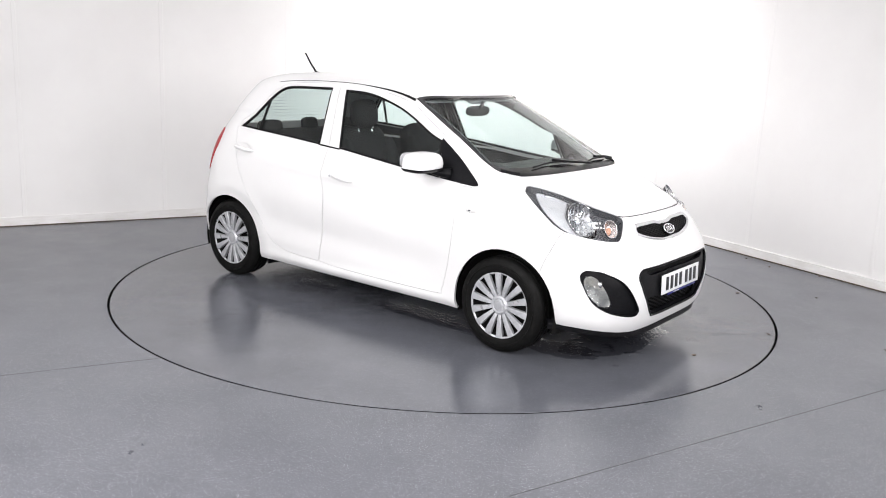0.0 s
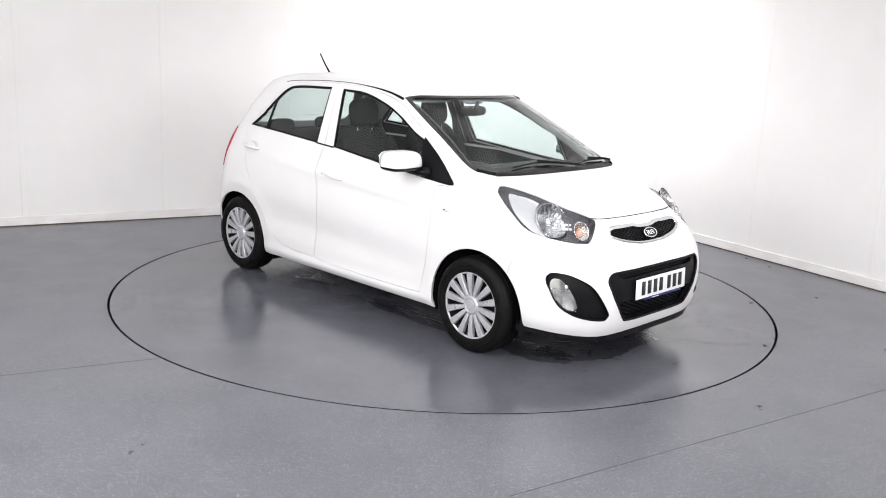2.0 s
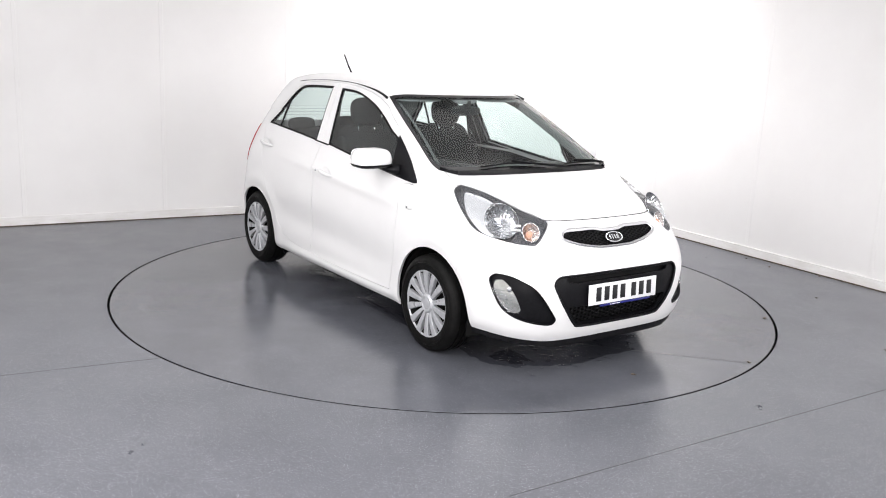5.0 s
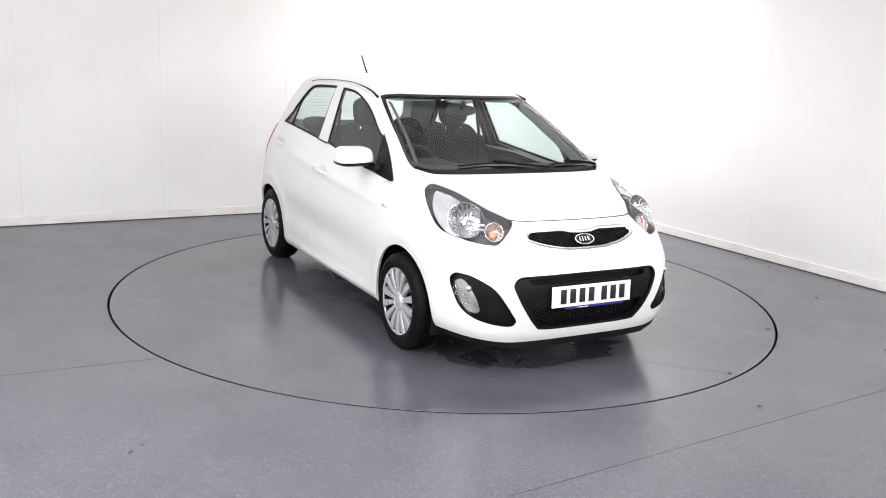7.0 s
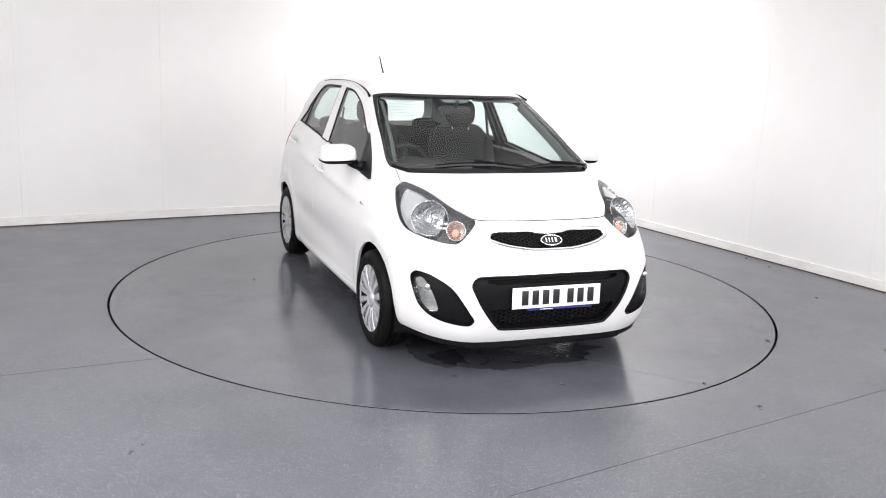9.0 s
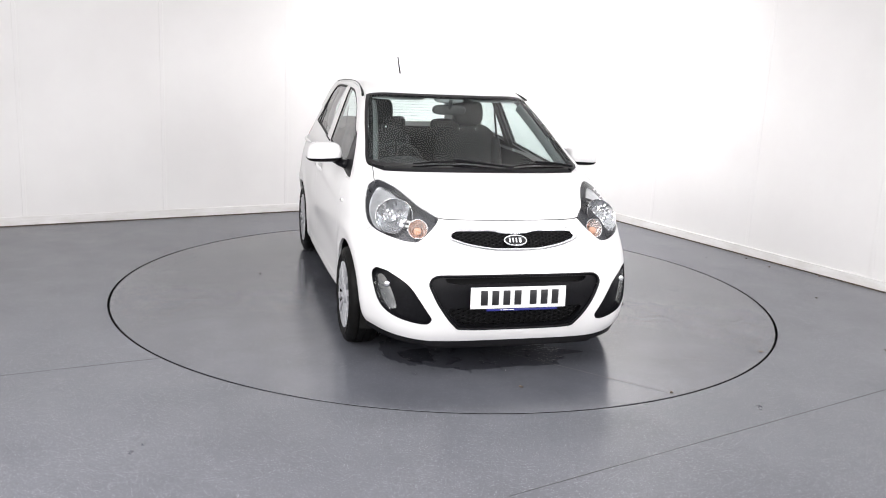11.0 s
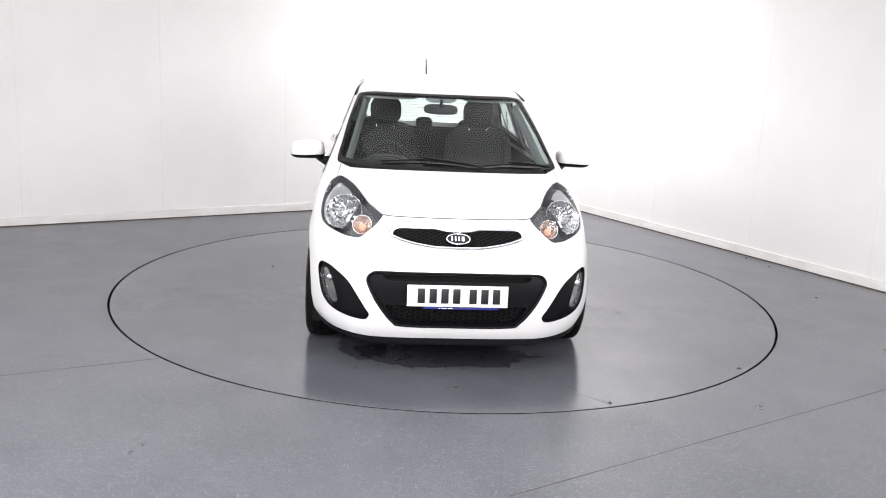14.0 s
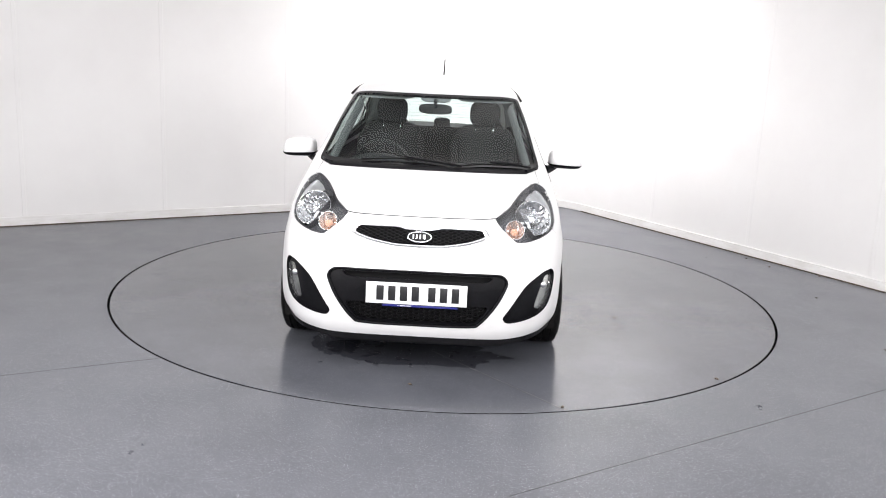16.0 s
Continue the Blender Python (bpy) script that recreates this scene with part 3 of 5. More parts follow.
BACK_DIAG = (Vector((0.70711, -0.70711, 0)), Vector((0, 0, 1)))
TAIL_LAMP = rounded([(-0.575, 1.055), (-0.66, 1.03), (-0.70, 0.90), (-0.655, 0.78), (-0.585, 0.745), (-0.533, 0.80), (-0.510, 0.93), (-0.538, 1.04)])
ARCHES = [(1.183, 0.268, 0.335), (-1.228, 0.262, 0.328)]


def build_body(car):
    shell = bmesh.new()
    grid = outline(skin_levels())
    rows = [[shell.verts.new(p) for p in r] for r in grid]
    for a, b in zip(rows, rows[1:]):
        for k in range(len(a) - 1):
            shell.faces.new((a[k], b[k], b[k + 1], a[k + 1]))
    bmesh.ops.remove_doubles(shell, verts=shell.verts, dist=0.0004)
    right = lambda c: c.y < -0.3
    ahead = lambda c: c.x > 0.9
    lamp_side = lambda c: c.x > 1.1 and c.y < -0.25
    screen = lambda c: c.x > -0.2 and c.z > 0.98
    grille_at = lambda c: c.x > 1.6
    back = lambda c: c.x < -1.1
    # wheel openings
    for x, z, r in ARCHES:
        ring = [Vector((x + r * math.cos(a), z + r * math.sin(a))) for a in np.linspace(0, 2 * math.pi, 56, endpoint=False)]
        score(shell, ring, SIDE, right)
        take(shell, ring, SIDE, right).free()
    cuts = [("front_door", FRONT_DOOR, SIDE, right), ("rear_door", REAR_DOOR, SIDE, right), ("headlamp", HEADLAMP, DIAG, lamp_side), ("fog", FOG, DIAG, lamp_side),
            ("screen", WINDSCREEN, SLOPE, screen), ("grille_ring", GRILLE_RING, FRONT, grille_at), ("lower_grille", LOWER_GRILLE, FRONT, grille_at),
            ("tail_lamp", TAIL_LAMP, BACK_DIAG, back), ("tailgate", TAILGATE, FRONT, lambda c: c.x < -0.9)]
    out = {}
    for name, poly, axes, where in cuts:
        score(shell, poly, axes, where)
        out[name] = take(shell, poly, axes, where)
    score(shell, BONNET, TOP, lambda c: c.x > 0.95 and c.z > 0.78)
    out["bonnet"] = take(shell, BONNET, TOP, lambda c: c.x > 0.95 and c.z > 0.78)
    # bumper joint: from the headlamp down to the wheel opening
    joint = [Vector((1.60, 0.80)), Vector((1.50, 0.73)), Vector((1.42, 0.52)), Vector((1.40, 0.15))]
    score(shell, joint, SIDE, lambda c: c.y < -0.3 and c.x > 1.3, closed=False)
    bump = joint[:3] + [Vector((1.40, 0.10)), Vector((2.1, 0.10)), Vector((2.1, 0.86)), Vector((1.64, 0.86))]
    out["front_bumper"] = take(shell, bump, SIDE, lambda c: c.x > 1.3)
    tail = [Vector((-1.9, 0.52)), Vector((-1.50, 0.54)), Vector((-1.46, 0.45)), Vector((-1.40, 0.10)), Vector((-1.9, 0.10))]
    score(shell, tail[:4], SIDE, lambda c: c.x < -1.2, closed=False)
    out["rear_bumper"] = take(shell, tail, SIDE, lambda c: c.x < -1.2)
    # glass and trim inside the doors, the tailgate and the grille
    for door, glass, name in (("front_door", FRONT_GLASS, "front_glass"), ("rear_door", REAR_GLASS, "rear_glass")):
        inner = inset_poly(glass, 0.012)
        score(out[door], glass, SIDE, right)
        out[name + "_seal"] = take(out[door], glass, SIDE, right)
        score(out[name + "_seal"], inner, SIDE, right)
        out[name] = take(out[name + "_seal"], inner, SIDE, right)
    score(out["front_door"], MIRROR_SAIL, SIDE, right)
    out["mirror_sail"] = take(out["front_door"], MIRROR_SAIL, SIDE, right)
    score(out["tailgate"], REAR_SCREEN, FRONT, back)
    out["rear_screen"] = take(out["tailgate"], REAR_SCREEN, FRONT, back)
    score(out["screen"], WINDSCREEN_CLEAR, SLOPE, screen)
    out["screen_band"] = out.pop("screen")
    out["screen"] = take(out["screen_band"], WINDSCREEN_CLEAR, SLOPE, screen)
    score(out["grille_ring"], UPPER_GRILLE, FRONT, grille_at)
    out["upper_grille"] = take(out["grille_ring"], UPPER_GRILLE, FRONT, grille_at)

    # black sheets added behind the panels, so the joints between them look shaded
    for key in ("front_door", "rear_door", "bonnet", "front_bumper", "rear_bumper", "shell"):
        src = shell if key == "shell" else out[key]
        frame_bm = duplicate(src)
        bmesh.ops.delete(frame_bm, geom=[f for f in frame_bm.faces if f.calc_center_median().z > (0.94 if key != "bonnet" else 2.0) and f.calc_center_median().x < 1.15], context="FACES")
        both("gap_backing", pushed(frame_bm, -0.017), GAP_SHADE, lambda s: car, "black sheet added behind the panels to darken their gaps")

    # cabin lining: the insides of the pillars, roof and doors
    lining = duplicate(shell)
    drop = [f for f in lining.faces if f.calc_center_median().z < 1.0]
    bmesh.ops.delete(lining, geom=drop, context="FACES")
    part("headlining", pushed(whole(lining), -0.03), HEADLINING, car, "pale grey fabric headlining and pillar trims")
    door_of = {}
    for key, name in (("front_door", "front_door"), ("rear_door", "rear_door")):
        frame_trim = duplicate(out[key])
        low = [f for f in frame_trim.faces if f.calc_center_median().z < 1.0]
        card = lift(frame_trim, low)
        leaf = hem(out[key], 0.0011)
        door_of[key] = both(name, leaf, PAINT, lambda s: car, "white painted door with a body-coloured handle")
        pushed(card, -0.06)
        both("door_card", card, CABIN, lambda s, k=key: door_of[k][s], "charcoal plastic door card")
        both("frame_trim", pushed(frame_trim, -0.028), CABIN, lambda s, k=key: door_of[k][s])
    for key, glass in (("front_door", "front_glass"), ("rear_door", "rear_glass")):
        both("window_seal", hem(pushed(out[glass + "_seal"], -0.002), 0.0, 0.012), SEAL, lambda s, k=key: door_of[k][s], "black rubber window seal")
        panes = both("window", pushed(out[glass], -0.006), SIDE_GLASS, lambda s, k=key: door_of[k][s], "green-tinted side glass")
        for ob in panes.values():
            ob.visible_shadow = False
    both("mirror_sail", hem(pushed(out["mirror_sail"], 0.003), 0.0, 0.015), BLACK_PLASTIC, lambda s: door_of["front_door"][s], "black plastic mirror mounting triangle")
    part("bonnet", hem(whole(out["bonnet"]), 0.0035), PAINT, car, "smooth white painted bonnet")
    part("front_bumper", hem(whole(out["front_bumper"]), 0.001, 0.004), PAINT, car, "white painted front bumper")
    part("rear_bumper", hem(whole(out["rear_bumper"])), PAINT, car, "white painted rear bumper")
    gate = part("tailgate", hem(whole(out["tailgate"])), PAINT, car, "white painted tailgate")
    pane = part("rear_window", pushed(whole(out["rear_screen"]), -0.004), GLASS, gate, "heated rear window")
    pane.visible_shadow = False
    band = part("windscreen_band", hem(pushed(whole(out["screen_band"]), -0.001), 0.0, 0.015), GLOSS_BLACK, car, "black printed band and seal round the windscreen")
    pane = part("windscreen", pushed(whole(out["screen"]), -0.003), GLASS, car, "clear laminated windscreen")
    pane.visible_shadow = False
    part("body_shell", hem(whole(shell), 0.0015, 0.016), PAINT, car, "white painted roof, pillars, wings and sills")
    return out, door_of


def soft_box(bm, size, centre, power=4.0, rings=14, segs=24, turn=None):
    """A rounded block (superellipsoid), for cushions and housings."""
    sx, sy, sz = size
    m = Matrix.Translation(centre) @ (turn if turn is not None else Matrix.Identity(4))
    e = 2.0 / power
    sp = lambda v: math.copysign(abs(v) ** e, v)
    rows = []
    for i in range(rings + 1):
        a = -math.pi / 2 + math.pi * i / rings
        row = []
        for j in range(segs):
            b = 2 * math.pi * j / segs
            row.append(bm.verts.new(m @ Vector((sx / 2 * sp(math.cos(a)) * sp(math.cos(b)), sy / 2 * sp(math.cos(a)) * sp(math.sin(b)), sz / 2 * sp(math.sin(a))))))
        rows.append(row)
    for a, b in zip(rows, rows[1:]):
        for j in range(segs):
            k = (j + 1) % segs
            bm.faces.new((a[j], a[k], b[k], b[j]))
    return bm


def soft_part(name, size, centre, mat, parent, power=4.0, turn=None, label="", rings=14, segs=24):
    bm = bmesh.new()
    soft_box(bm, size, centre, power, rings, segs, turn)
    bmesh.ops.remove_doubles(bm, verts=bm.verts, dist=0.0001)
    return part(name, bm, mat, parent, label, angle=60)


# ---- wheels ----
def build_wheel():
    """One wheel, its outer face towards -y, its hub at the origin."""
    w = new("wheel")
    bm = bmesh.new()
    prof = [(0.176, -0.062), (0.184, -0.080), (0.200, -0.090), (0.225, -0.095), (0.252, -0.093), (0.272, -0.084), (0.283, -0.070), (0.2875, -0.050), (0.288, -0.046), (0.281, -0.044), (0.281, -0.038), (0.288, -0.036), (0.2885, -0.008), (0.281, -0.006), (0.281, 0.006), (0.2885, 0.008), (0.288, 0.036), (0.281, 0.038), (0.281, 0.044), (0.288, 0.046), (0.283, 0.070), (0.272, 0.084), (0.225, 0.095), (0.184, 0.085), (0.176, 0.062)]
    add_revolve(bm, prof, "Y", 72)
    # raised bead on the sidewall
    add_revolve(bm, [(0.236, -0.0945), (0.238, -0.0975), (0.243, -0.0975), (0.245, -0.0945)], "Y", 72)
    bmesh.ops.recalc_face_normals(bm, faces=bm.faces)
    part("tyre", bm, RUBBER, w, "black rubber road tyre", angle=50)
    bm = bmesh.new()
    add_revolve(bm, [(0.02, 0.02), (0.178, 0.02), (0.182, -0.055), (0.176, -0.066), (0.170, -0.04), (0.165, -0.03), (0.02, -0.02)], "Y", 48)
    bmesh.ops.recalc_face_normals(bm, faces=bm.faces)
    part("rim", bm, UNDERBODY, w, "black steel rim")
    # silver plastic cover: hub, fourteen flat spokes, outer ring
    bm = bmesh.new()
    add_revolve(bm, [(0.180, -0.070), (0.190, -0.085), (0.196, -0.089), (0.201, -0.089), (0.204, -0.082), (0.203, -0.070)], "Y", 72)
    add_revolve(bm, [(0.0005, -0.088), (0.030, -0.088), (0.036, -0.086), (0.038, -0.090), (0.046, -0.091), (0.052, -0.086), (0.060, -0.077), (0.064, -0.055)], "Y", 48)
    bmesh.ops.recalc_face_normals(bm, faces=bm.faces)
    cover = part("wheel_cover", bm, SILVER, w, "silver plastic wheel cover with fourteen flat spokes")
    for k in range(14):
        bm = bmesh.new()
        sections = [(0.048, 0.0098, -0.078), (0.075, 0.0122, -0.085), (0.11, 0.0148, -0.090), (0.15, 0.0180, -0.0925), (0.180, 0.0205, -0.093), (0.198, 0.0218, -0.0905)]
        rows = []
        for r, hw, y in sections:
            rows.append([bm.verts.new((r, y + 0.022, -hw - 0.001)), bm.verts.new((r, y + 0.003, -hw)), bm.verts.new((r, y, -hw + 0.0025)), bm.verts.new((r, y, hw - 0.0025)), bm.verts.new((r, y + 0.003, hw)), bm.verts.new((r, y + 0.022, hw + 0.001))])
        for a, b in zip(rows, rows[1:]):
            for j in range(5):
                bm.faces.new((a[j], a[j + 1], b[j + 1], b[j]))
        bmesh.ops.recalc_face_normals(bm, faces=bm.faces)
        bmesh.ops.rotate(bm, cent=(0, 0, 0), matrix=Matrix.Rotation(2 * math.pi * (k + 0.3) / 14, 3, "Y"), verts=bm.verts)
        part("spoke", bm, SILVER, cover)
    bm = bmesh.new()
    add_revolve(bm, [(0.0005, -0.0895), (0.020, -0.0905), (0.028, -0.0895), (0.030, -0.087)], "Y", 32)
    bmesh.ops.recalc_face_normals(bm, faces=bm.faces)
    part("centre_cap", bm, SILVER, cover, "round silver centre cap")
    return w


def build_running_gear(car):
    first = build_wheel()
    first.parent = car
    places = [pose(1.174, -0.716, 0.279), pose(-1.212, -0.690, 0.279, 0, 13, 0), pose(1.174, 0.716, 0.279, 0, 0, 180), pose(-1.212, 0.690, 0.279, 0, 9, 180)]
    first.matrix_basis = places[0] @ Matrix.Diagonal((0.968, 0.95, 0.968, 1.0))
    for m in places[1:]:
        copy_thing(first, m)
    # wheel housings and floor pan
    for x, z, r in ARCHES:
        for s in (-1, 1):
            bm = bmesh.new()
            rows = []
            for a in np.linspace(-0.28, math.pi + 0.28, 30):
                c, d = math.cos(a), math.sin(a)
                rows.append([bm.verts.new((x + rr * c, s * y, z + rr * d)) for rr, y in ((r - 0.002, 0.762 if x > 0 else 0.728), (r + 0.012, 0.69), (r + 0.012, 0.50), (0.05, 0.49))])
            for p, q in zip(rows, rows[1:]):
                for j in range(3):
                    bm.faces.new((p[j], p[j + 1], q[j + 1], q[j]))
            part("wheel_housing", bm, UNDERBODY, car, "black wheel-arch liner")
    bm = bmesh.new()
    add_box(bm, -0.86, 0.82, -0.70, 0.70, 0.165, 0.235, 0.02)
    add_box(bm, -1.60, -0.80, -0.47, 0.47, 0.19, 0.30, 0.02)
    add_box(bm, 0.80, 1.70, -0.47, 0.47, 0.155, 0.26, 0.02)
    part("floor_pan", bm, UNDERBODY, car, "black underbody")
    bm = bmesh.new()
    # black air dam under the front bumper, following the bumper's outline
    front = outline([0.19], 44, 64, 26)[0]
    line = [Vector(p) for p in front if p[0] > 1.44]
    line = [Vector((p.x, -p.y, p.z)) for p in line[::-1]] + line[1:]
    rows = []
    for p in line:
        d = Vector((p.x - 0.9, p.y * 0.9, 0)).normalized()
        deep = 1.0 if abs(p.y) < 0.46 else 0.55
        rows.append([bm.verts.new(p + d * k + Vector((0, 0, h))) for k, h in ((-0.040, 0.02), (-0.008, 0.004), (-0.004, -0.008), (-0.010, -0.022 - 0.020 * deep), (-0.04, -0.028 - 0.020 * deep), (-0.14, -0.02))])
    for a, b in zip(rows, rows[1:]):
        for j in range(5):
            bm.faces.new((a[j], b[j], b[j + 1], a[j + 1]))
    bmesh.ops.recalc_face_normals(bm, faces=bm.faces)
    part("air_dam", bm, BLACK_PLASTIC, car, "black plastic lip under the front bumper")
    for s in (-1, 1):
        bm = bmesh.new()
        add_box(bm, -0.905, -0.885, s * 0.60 - 0.10, s * 0.60 + 0.10, 0.13, 0.22, 0.004)
        part("air_deflector", bm, BLACK_PLASTIC, car, "small black flap behind the sill")
    bm = bmesh.new()
    add_box(bm, -1.55, 1.62, -0.66, 0.66, 0.24, 0.30)
    part("chassis_tray", bm, UNDERBODY, car)


car = thing("car", "white five-door hatchback with silver wheel covers, parked on the turntable", "car")
cut, door_of = build_body(car)
build_running_gear(car)


# ---- places on the skin ----
def skin_x(y, z):
    """The nose's x at a half-width and height."""
    w, f, fc, n = (float(curve(k, z)) for k in (SKIN_W, SKIN_F, SKIN_FC, SKIN_N))
    u = min(abs(y) / w, 0.999)
    return fc + (f - fc) * (1 - u**n) ** (1 / n)


def skin_normal(y, z):
    e = 0.004
    dx_dy = (skin_x(y + e, z) - skin_x(y - e, z)) / (2 * e)
    dx_dz = (skin_x(y, z + e) - skin_x(y, z - e)) / (2 * e)
    return Vector((1, -dx_dy, -dx_dz)).normalized()


def facing(origin, normal, roll_up=Vector((0, 0, 1))):
    """A pose whose x axis runs along the normal and whose z axis points up."""
    x = normal.normalized()
    y = roll_up.cross(x).normalized()
    z = x.cross(y)
    m = Matrix((x, y, z)).transposed().to_4x4()
    m.translation = origin
    return m


def bowl(bm, m, radius, depth, ridges=0):
    """A lamp bowl opening along the x axis of m."""
    rows = []
    for i in range(11):
        r = radius * (1 - i / 10) ** 0.75 + 0.008 * (i / 10)
        o = -depth * (1 - (r / radius) ** 2)
        row = []
        for k in range(48):
            a = 2 * math.pi * k / 48
            rr = r * (1 + (0.03 if ridges and k % 2 and i else 0.0))
            jit = 0.0028 * math.sin(k * 2.4 + i * 1.3) if ridges and 0 < i < 10 else 0.0
            row.append(bm.verts.new(m @ Vector((o + jit, rr * math.cos(a), rr * math.sin(a)))))
        rows.append(row)
    for a, b in zip(rows, rows[1:]):
        for k in range(48):
            bm.faces.new((a[k], a[(k + 1) % 48], b[(k + 1) % 48], b[k]))
    bm.faces.new(rows[-1])
    bmesh.ops.recalc_face_normals(bm, faces=bm.faces)
    bmesh.ops.reverse_faces(bm, faces=bm.faces)


def mirror_bm(bm, s):
    """Turn a part made for the car's right side (s = -1) into its left twin (s = 1)."""
    if s > 0:
        for v in bm.verts:
            v.co.y = -v.co.y
        bmesh.ops.reverse_faces(bm, faces=bm.faces)
    return bm


def tray(src, depth, lip):
    """A recessed copy of a patch of skin, its rim folded forwards to the surface."""
    bm = duplicate(src)
    pushed(bm, -depth)
    hem(bm, 0.0, -lip)
    return bm


def build_headlamps(car, patch):
    for s in (-1, 1):
        lens = part("headlamp", mirror_bm(pushed(duplicate(patch), 0.0005), s), LENS, car, "clear polycarbonate headlamp with a smoked bezel")
        lens.visible_shadow = False
        silver = duplicate(patch)
        zone = rounded([(0.448, 0.926), (0.51, 0.925), (0.60, 0.900), (0.700, 0.856), (0.745, 0.806), (0.750, 0.768), (0.72, 0.742), (0.64, 0.738), (0.556, 0.765), (0.478, 0.838)])
        score(silver, zone, DIAG, lambda c: True)
        plate = take(silver, zone, DIAG, lambda c: True)
        silver.free()
        y, z = -0.608, 0.826
        m = facing(Vector((skin_x(y, z), y, z)) + skin_normal(y, z) * -0.020, (skin_normal(y, z) * 0.7 + Vector((1, 0, 0)) * 0.6))
        rim = [m @ Vector((0, 0.094 * math.cos(a), 0.094 * math.sin(a))) for a in np.linspace(0, 2 * math.pi, 32, endpoint=False)]
        ring = [(p.dot(DIAG[0]), p.dot(DIAG[1])) for p in rim]
        housing = duplicate(patch)
        wide = [m @ Vector((0, 0.101 * math.cos(a), 0.101 * math.sin(a))) for a in np.linspace(0, 2 * math.pi, 32, endpoint=False)]
        wide = [(p.dot(DIAG[0]), p.dot(DIAG[1])) for p in wide]
        score(housing, wide, DIAG, lambda c: True)
        take(housing, wide, DIAG, lambda c: True).free()
        part("bezel", mirror_bm(tray(housing, 0.046, 0.041), s), LAMP_GREY, lens, "smoked grey lamp housing")
        score(plate, ring, DIAG, lambda c: True)
        take(plate, ring, DIAG, lambda c: True).free()
        part("reflector_surround", mirror_bm(tray(plate, 0.024, 0.010), s), SILVERED, lens, "bright faceted reflector")
        bm = bmesh.new()
        bowl(bm, m, 0.098, 0.060, 1)
        main = part("main_beam_bowl", mirror_bm(bm, s), REFLECTOR, lens, "ribbed bright main-beam reflector", angle=15)
        bm = bmesh.new()
        add_tube(bm, [m @ Vector((-0.05, 0, 0)), m @ Vector((-0.022, 0, 0)), m @ Vector((-0.020, 0, 0))], lambda t: 0.017 if t < 0.9 else 0.006, 16)
        part("bulb_shield", mirror_bm(bm, s), CHROME, main)
        bm = bmesh.new()
        add_tube(bm, [m @ Vector((0.001, 0.099 * math.cos(a), 0.099 * math.sin(a))) for a in np.linspace(0, 2 * math.pi, 40, endpoint=False)], 0.0013, 6, closed=True)
        part("bowl_rim", mirror_bm(bm, s), CHROME, main)
        y, z = -0.505, 0.772
        m = facing(Vector((skin_x(y, z), y, z)) + skin_normal(y, z) * -0.016, skin_normal(y, z) * 0.7 + Vector((1, 0, 0)) * 0.5)
        bm = bmesh.new()
        bowl(bm, m, 0.050, 0.034, 1)
        ind = part("indicator_bowl", mirror_bm(bm, s), AMBER_BOWL, lens, "pale amber indicator reflector", angle=15)
        bm = bmesh.new()
        soft_box(bm, (0.030, 0.042, 0.040), m @ Vector((-0.022, 0, -0.008)), 2.2, 10, 16)
        part("amber_bulb", mirror_bm(bm, s), AMBER, ind, "amber indicator bulb")
        bm = bmesh.new()
        add_tube(bm, [m @ Vector((0.001, 0.051 * math.cos(a), 0.051 * math.sin(a))) for a in np.linspace(0, 2 * math.pi, 32, endpoint=False)], 0.002, 6, closed=True)
        part("bowl_rim", mirror_bm(bm, s), CHROME, ind)
        # pale plate between the two bowls
        y, z = -0.565, 0.795
        m = facing(Vector((skin_x(y, z), y, z)) + skin_normal(y, z) * -0.024, skin_normal(y, z))
        bm = bmesh.new()
        add_box(bm, -0.006, 0.006, -0.030, -0.014, -0.019, 0.021, 0.004, m)
        add_box(bm, -0.006, 0.006, -0.018, 0.026, 0.008, 0.021, 0.004, m)
        add_box(bm, -0.006, 0.006, -0.018, 0.026, -0.019, -0.007, 0.004, m)
        part("light_guide", mirror_bm(bm, s), CERAMIC, lens, "white plastic light guide")


